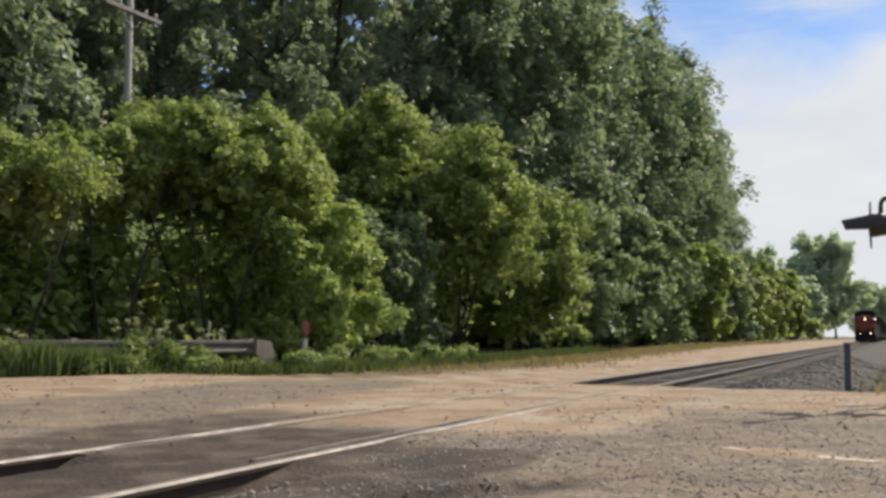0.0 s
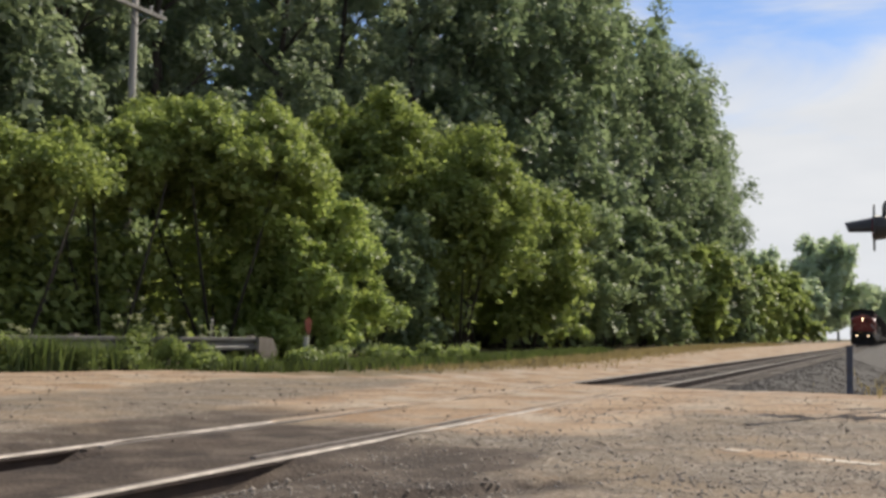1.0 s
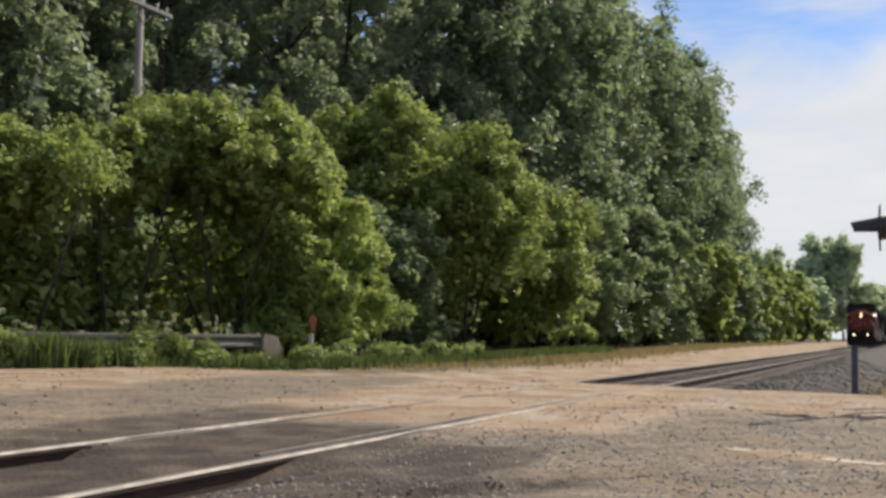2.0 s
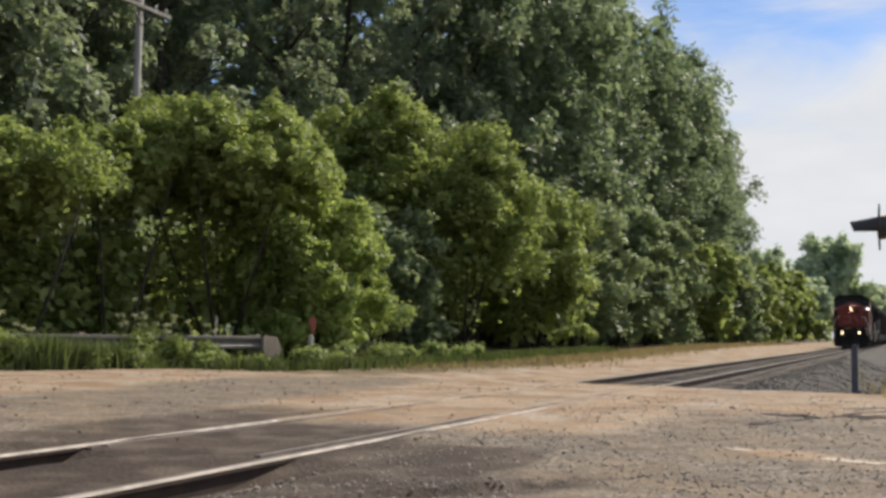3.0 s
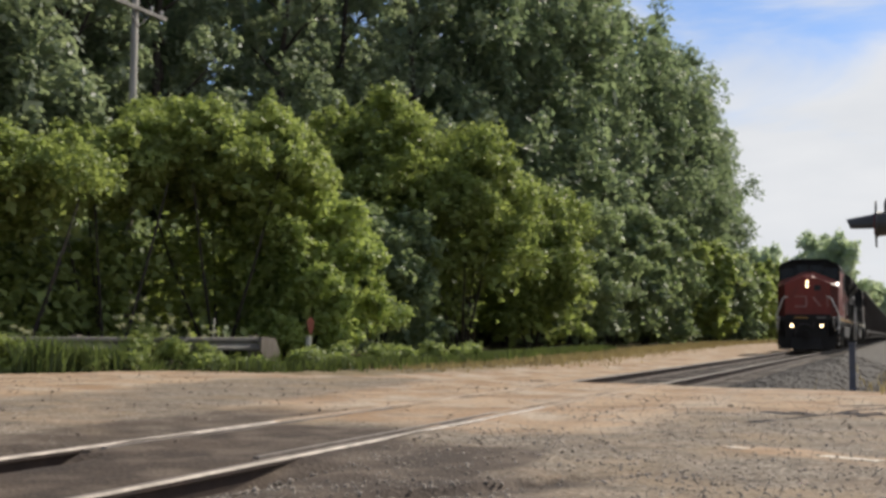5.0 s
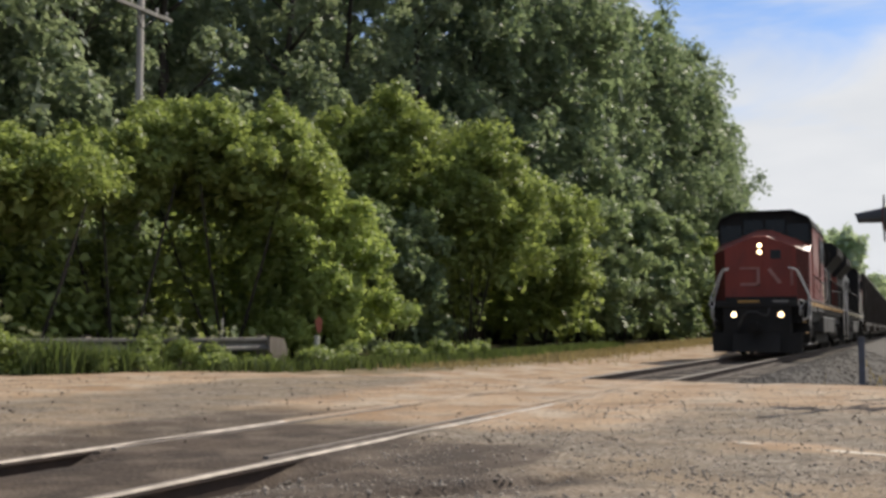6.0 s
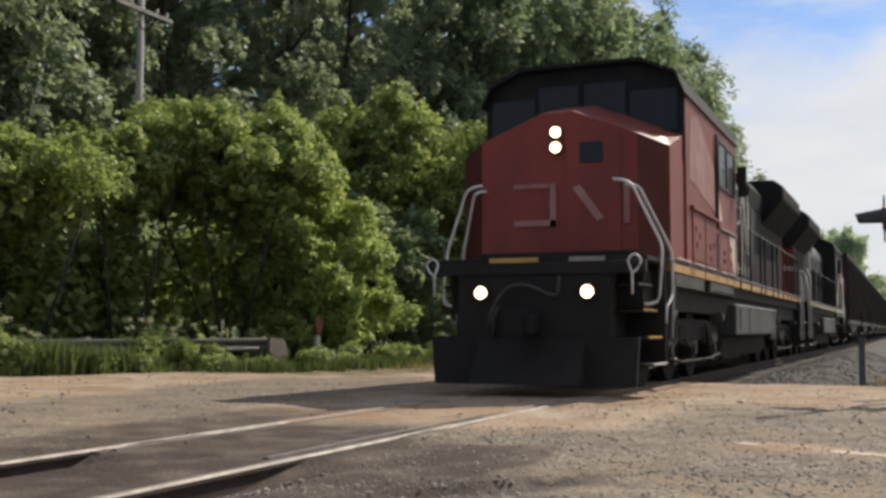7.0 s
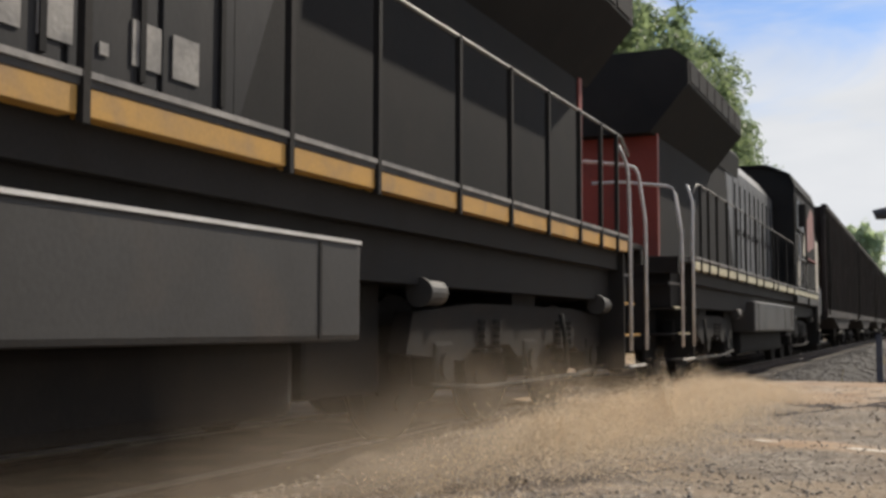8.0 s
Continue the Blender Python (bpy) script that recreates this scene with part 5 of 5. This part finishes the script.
        part("mirror", boxes((s * 1.56, s * 1.72, 7.05, 7.1, 3.2, 3.75), bevel=0.01), M_dark, cab)
        part("cab_grab", tube(bmesh.new(), [(s * 1.52, 7.2, 1.9), (s * 1.6, 7.2, 1.95), (s * 1.6, 7.2, 3.0), (s * 1.52, 7.2, 3.05)], 0.015, 6, bend=0.05), M_rail_white, cab, "white grab iron")
    # long hood
    hood_line = [(-0.98, 1.75), (0.98, 1.75), (0.98, 3.85), (0.72, 4.22), (-0.72, 4.22), (-0.98, 3.85)]
    hood = part("hood", prism(bmesh.new(), hood_line, 1, 7.25, 13.1), hood_mat, e, "weathered hood")
    part("rear_hood", prism(bmesh.new(), hood_line, 1, 13.1, 19.45), M_soot, e, "sooty black rear hood")
    for s in (-1, 1):                       # the grey ends on a slant
        part("hood_slant", prism(bmesh.new(), [(13.1, 1.80), (13.1, 3.78), (13.95, 3.78)], 0, s * 0.982, s * 0.988), hood_mat, hood, "slanting end of the weathered grey paint")
    part("hood_end", prism(bmesh.new(), [(-1.0, 1.75), (1.0, 1.75), (1.0, 3.8), (0.7, 4.2), (-0.7, 4.2), (-1.0, 3.8)], 1, 19.45, 19.56), end_mat, e, "red hood end")
    for s in (-1, 1):
        for i in range(9):
            a = 7.36 + i * 0.64
            d = part("hood_door", boxes((s * 0.97, s * 1.0, a, a + 0.60, 1.82, 3.72), bevel=0.008), hood_mat, hood, "weathered hood door")
            part("door_rib", boxes((s * 0.995, s * 1.018, a + 0.46, a + 0.50, 1.95, 3.6)), M_soot, d)
            part("door_handle", boxes((s * 0.995, s * 1.02, a + 0.08, a + 0.14, 2.6, 2.72), bevel=0.004), M_dark, d)
        # ribbon emblem and the row of small bars below it
        if first:
            q = 1.003
            for r in ((10.15, 10.42, 2.75, 3.95), (10.30, 11.25, 2.52, 2.78), (10.95, 11.25, 2.6, 3.2), (11.5, 11.78, 2.52, 3.9), (12.4, 12.68, 2.52, 3.9)):
                part("hood_emblem", boxes((s * q, s * (q + 0.006), *r), bevel=0.002), M_mark, hood, "worn white ribbon emblem")
            bm = prism(bmesh.new(), [(11.70, 3.8), (11.95, 3.8), (12.50, 2.55), (12.25, 2.55)], 0, s * (q + 0.001), s * (q + 0.007))
            part("hood_emblem", bm, M_mark, hood, "worn white ribbon emblem")
            for i in range(9):
                a = 10.15 + i * 0.30
                small = i in (3, 6)
                part("letter_bar", boxes((s * q, s * (q + 0.006), a + (0.08 if small else 0), a + (0.14 if small else 0.21), 2.02, 2.08 if small else 2.24)), M_mark, hood, "small worn white bar")
    # dynamic brake housing and radiator wings
    part("brake_housing", prism(bmesh.new(), [(-1.0, 3.7), (1.0, 3.7), (1.05, 4.1), (0.8, 4.42), (-0.8, 4.42), (-1.05, 4.1)], 1, 12.6, 15.3), M_soot, e, "sooty brake housing")
    wing = [(-0.97, 3.45), (0.97, 3.45), (1.5, 4.08), (1.5, 4.42), (1.28, 4.58), (-1.28, 4.58), (-1.5, 4.42), (-1.5, 4.08)]
    rad = part("radiator", prism(bmesh.new(), wing, 1, 15.3, 19.85), M_soot, e, "overhanging sooty radiator housing")
    for s in (-1, 1):
        for i in range(7):
            part("radiator_grille", boxes((s * 1.49, s * 1.512, 15.45 + i * 0.62, 15.45 + i * 0.62 + 0.55, 4.12, 4.38), bevel=0.004), M_dark, rad, "dark radiator grille")
    bm = bmesh.new()
    disc(bm, (0, 11.2, 4.35), (0, 0, 1), 0.35, 0.3, 20, 0.28)
    part("exhaust_stack", bm, M_soot, e)
    bm = bmesh.new()
    for k, x in enumerate((-0.15, 0.0, 0.15)):
        tube(bm, [(x, 6.4, 4.72), (x, 5.95 - 0.1 * k, 4.74)], 0.03, 8, taper=0.08)
    box(bm, -0.2, 0.2, 6.3, 6.45, 4.6, 4.74)
    part("horn", bm, M_dark, e)
    # side handrails
    for s in (-1, 1):
        part("side_handrail", tube(bmesh.new(), [(s * 1.49, 7.45, 2.3), (s * 1.49, 7.5, 2.78), (s * 1.49, 19.3, 2.78), (s * 1.49, 19.6, 2.62)], 0.016, 6, bend=0.1), M_galv, e, "long grey handrail")
        for y in POSTS:
            part("stanchion", boxes((s * 1.475, s * 1.515, y - 0.02, y + 0.02, 1.56, 2.78)), M_dark, e)
    return e


def build_hopper():
    """An open-topped ribbed hopper car; y runs back from its front end."""
    e = thing("hopper_car", "sooty dark brown ribbed hopper freight car", "freight car", group="freight cars")
    n = 15.2
    bm = bmesh.new()
    prism(bm, [(0.5, 3.0), (0.15, 4.55), (n - 0.15, 4.55), (n - 0.5, 3.0), (n - 2.6, 1.25), (n * 0.62, 0.75), (n * 0.38, 0.75), (2.6, 1.25)], 0, -1.46, 1.46)
    part("body", bm, M_car, e)
    part("centre_sill", boxes((-0.35, 0.35, 0.1, n - 0.1, 0.85, 1.15), (-1.45, 1.45, 0.1, 0.4, 1.05, 1.3), (-1.45, 1.45, n - 0.4, n - 0.1, 1.05, 1.3)), M_truck, e)
    for s in (-1, 1):
        part("side_sill", boxes((s * 1.38, s * 1.53, 0.1, n - 0.1, 1.12, 1.36), bevel=0.01), M_car, e)
        part("top_chord", boxes((s * 1.40, s * 1.56, 0.1, n - 0.1, 4.46, 4.62), bevel=0.01), M_car, e)
        for i in range(13):
            y = 0.7 + i * (n - 1.4) / 12
            part("rib", boxes((s * 1.45, s * 1.54, y - 0.05, y + 0.05, 1.36, 4.46)), M_car, e)
        for y in (0.2, n - 0.2):
            part("corner_post", boxes((s * 1.38, s * 1.5, y - 0.07, y + 0.07, 1.3, 4.5)), M_car, e)
        bm = bmesh.new()
        for i in range(8):
            tube(bm, [(s * 1.56, 0.3, 1.5 + i * 0.38), (s * 1.56, 0.75, 1.5 + i * 0.38)], 0.012, 5)
        for y in (0.3, 0.75):
            tube(bm, [(s * 1.56, y, 1.2), (s * 1.56, y, 4.4)], 0.015, 5)
        part("ladder", bm, M_truck, e)
    part("coal_load", coal_bm(n), M_soot, e, "black heaped load")
    part("coupler", boxes((-0.12, 0.12, -0.45, 0.2, 0.76, 1.0), (-0.12, 0.12, n - 0.2, n + 0.35, 0.76, 1.0)), M_truck, e)
    for y in (1.9, n - 1.9):
        bm = bmesh.new()
        for s in (-1, 1):
            prism(bm, [(-1.15, 0.30), (-1.15, 0.56), (-0.5, 0.68), (0.5, 0.68), (1.15, 0.56), (1.15, 0.30), (0.75, 0.34), (0.35, 0.2), (-0.35, 0.2), (-0.75, 0.34)], 0, s * 0.95, s * 1.08)
            for a in (-0.88, 0.88):
                disc(bm, (s * 1.1, a, 0.42), (1, 0, 0), 0.1, 0.08, 12)
        box(bm, -0.95, 0.95, -0.2, 0.2, 0.4, 0.85)
        t = part("truck", bm, M_truck, e, at=pose(0, y, 0))
        for a in (-0.88, 0.88):
            place("wheelset", CAR_WHEEL, t, at=pose(0, a, 0.42))
    return e


def coal_bm(n):
    bm = bmesh.new()
    nx, ny = 6, 24
    rows = [[bm.verts.new((-1.4 + 2.8 * i / nx, 0.4 + (n - 0.8) * j / ny, 4.42 + 0.32 * math.sin(math.pi * i / nx) * (0.75 + 0.25 * math.cos(j * 1.3)))) for i in range(nx + 1)] for j in range(ny + 1)]
    for a, b in zip(rows, rows[1:]):
        for i in range(nx):
            bm.faces.new((a[i], a[i + 1], b[i + 1], b[i]))
    return bm


M_lamp_off = material("unlit_lamp_glass", (0.30, 0.30, 0.30), (0.25, 0.25, 0.25), rough=0.15, bump=0)
lead = build_locomotive("locomotive", "faded red and black freight locomotive with yellow stripe and lit headlamps", True, M_grey, M_yellow, M_red, M_lamp, M_red)
trail = build_locomotive("locomotive", "grey and black trailing locomotive running backwards with red end", False, M_tank2, M_cream2, M_red, M_lamp_off, M_soot)
SECOND = 42.7
hopper = build_hopper()
cars = [hopper]
for i in range(13):
    cars.append(copy_thing(hopper, pose(0, 0, 0)))
for c in cars[:3]:
    for t in [o for o in c.children if o.name.startswith("truck")]:
        for w in t.children:
            WHEELS.append((w, w.location.y, 0.42))


# ---- blown sand beside the passing train ----
def puff(n, size, spread, seed):
    """A rigid cloud of sand grains, dense at its foot."""
    rs = np.random.RandomState(seed)
    p = rs.normal(size=(n, 3)) * np.array(spread)
    p[:, 2] = np.abs(p[:, 2]) * (0.35 + 0.65 * np.exp(-np.abs(p[:, 0]) / spread[0]))
    v = p[:, None] + rs.normal(size=(n, 3, 3)) * (size * rs.uniform(0.4, 0.9, (n, 1, 1)))
    f = np.arange(n * 3).reshape(-1, 3)
    return fast_mesh("sand_cloud", v.reshape(-1, 3), f, M_dust)


def haze_material():
    """Thin airborne sand: denser near the ground, torn into wisps, fading at its ends."""
    m = bpy.data.materials.new("airborne_sand")
    m.use_nodes = True
    nt = m.node_tree
    nt.nodes.clear()
    N, L = nt.nodes.new, nt.links.new
    co = N("ShaderNodeTexCoord")
    sep = N("ShaderNodeSeparateXYZ")
    L(co.outputs["Generated"], sep.inputs[0])

    def calc(op, p, q):
        k = N("ShaderNodeMath")
        k.operation = op
        for i, v in enumerate((p, q)):
            if isinstance(v, (int, float)):
                k.inputs[i].default_value = v
            else:
                L(v, k.inputs[i])
        return k.outputs[0]

    up = calc("POWER", calc("SUBTRACT", 1.0, sep.outputs[2]), 1.4)
    ends = calc("POWER", calc("MULTIPLY", calc("MULTIPLY", sep.outputs[1], calc("SUBTRACT", 1.0, sep.outputs[1])), 4.0), 0.6)
    noise = N("ShaderNodeTexNoise")
    noise.inputs["Scale"].default_value = 1.5
    noise.inputs["Detail"].default_value = 4
    place = N("ShaderNodeMapping")
    place.inputs["Scale"].default_value = (0.6, 0.38, 1.3)
    info = N("ShaderNodeObjectInfo")
    shift = N("ShaderNodeCombineXYZ")
    L(calc("MULTIPLY", info.outputs["Random"], 40.0), shift.inputs[0])
    L(shift.outputs[0], place.inputs["Location"])
    L(co.outputs["Object"], place.inputs["Vector"])
    L(place.outputs[0], noise.inputs["Vector"])
    wisps = N("ShaderNodeMapRange")
    wisps.inputs[1].default_value = 0.32
    wisps.inputs[2].default_value = 0.68
    wisps.inputs[3].default_value = 0.25
    L(noise.outputs["Fac"], wisps.inputs[0])
    alpha = calc("MULTIPLY", calc("MULTIPLY", up, ends), calc("MULTIPLY", wisps.outputs[0], 0.58))
    d = N("ShaderNodeBsdfDiffuse")
    tr = N("ShaderNodeBsdfTranslucent")
    for k in (d, tr):
        k.inputs[0].default_value = (0.66, 0.54, 0.40, 1)
    both, out_mix = N("ShaderNodeMixShader"), N("ShaderNodeMixShader")
    L(d.outputs[0], both.inputs[1])
    L(tr.outputs[0], both.inputs[2])
    clear = N("ShaderNodeBsdfTransparent")
    L(alpha, out_mix.inputs[0])
    L(clear.outputs[0], out_mix.inputs[1])
    L(both.outputs[0], out_mix.inputs[2])
    out = N("ShaderNodeOutputMaterial")
    L(out_mix.outputs[0], out.inputs[0])
    return m


M_haze = haze_material()


def drift(length, height, phase):
    """One billow of thin airborne sand, a wavy sheet leaning outwards at its foot."""
    ny, nz = 40, 8
    v, f = [], []
    for j in range(ny + 1):
        for k in range(nz + 1):
            y, z = length * (j / ny - 0.5), height * k / nz
            v.append((0.035 * math.sin(y * 0.9 + phase) + 0.008 * math.sin(y * 2.1 + phase * 2 + z * 2) + 0.30 * height * (1 - k / nz) ** 2, y, z))
    for j in range(ny):
        for k in range(nz):
            q = j * (nz + 1) + k
            f.append((q, q + nz + 1, q + nz + 2, q + 1))
    return fast_mesh("sand_billow", np.array(v), np.array(f), M_haze)


CLOUDS = []


def build_dust():
    kinds = [puff(60000, 0.0056, (0.34, 1.6, 0.08), 91), puff(60000, 0.0050, (0.28, 1.5, 0.17), 92)]
    # place, time at which it lifts, how far it is dragged along
    for k, (x, y, t, drag) in enumerate(((2.0, 16.2, 6.90, 2.0), (1.8, 15.0, 6.98, 2.6), (2.0, 13.2, 7.10, 2.6), (1.85, 12.0, 7.18, 2.8), (1.95, 10.4, 7.30, 2.6), (1.8, 9.0, 7.42, 2.0))):
        ob = new("sand_cloud", kinds[k % 2])
        tagged(ob, "low cloud of blown tan sand beside the train", "dust", "sand clouds", "stuff")
        CLOUDS.append((ob, x, y, t, drag))
    for k, (x, y, t, drag, n, h) in enumerate(((1.55, 15.0, 6.95, 3.5, 8.0, 0.65), (1.55, 12.0, 7.18, 3.0, 7.0, 0.75), (1.55, 9.2, 7.32, 2.5, 7.0, 0.9), (1.65, 7.0, 7.50, 2.0, 6.5, 0.85), (1.62, 4.4, 7.66, 1.2, 5.5, 0.5))):
        ob = new("sand_billow", drift(n, h, k * 1.9))
        tagged(ob, "thin hanging veil of blown tan sand", "dust", "sand clouds", "stuff")
        CLOUDS.append((ob, x, y, t, drag))


build_dust()


def train_at(t):
    """Where the front lamps of the train are at t seconds."""
    u = 7.0 - t
    return 13.05 + 21.5 * u + 0.214 * u * u


def motions():
    steps = [i * 0.25 for i in range(33)]
    walk(lead, [(t, pose(0, train_at(t), 0)) for t in steps])
    walk(trail, [(t, pose(0, train_at(t) + SECOND, 0, 0, 0, 180)) for t in steps])
    for i, c in enumerate(cars):
        walk(c, [(t, pose(0, train_at(t) + SECOND + 1.0 + i * 16.0, 0)) for t in steps])
    ticks = [i / 40 for i in range(321)]
    for w, y, r in WHEELS:
        back = -1 if w.parent.parent == trail else 1
        walk(w, [(t, pose(0, y, r, back * math.degrees((train_at(0) - train_at(t)) / r) % 360, 0, 0)) for t in ticks])
    for ob, x, y, t0, drag in CLOUDS:
        rows = [(0.0, pose(x, y, -2.2)), (t0 - 0.1, pose(x, y, -2.2))]
        for k, (dt, rise) in enumerate(((0.05, -0.7), (0.12, -0.15), (0.3, -0.04), (0.6, -0.02))):
            if t0 + dt < 7.98:
                rows.append((t0 + dt, pose(x + 0.25 * dt, y - drag * dt, rise, 0, 0, 12 * dt)))
        dt = 8.0 - t0
        rows.append((8.0, pose(x + 0.25 * dt, y - drag * dt, -0.02, 0, 0, 12 * dt)))
        walk(ob, rows)


motions()
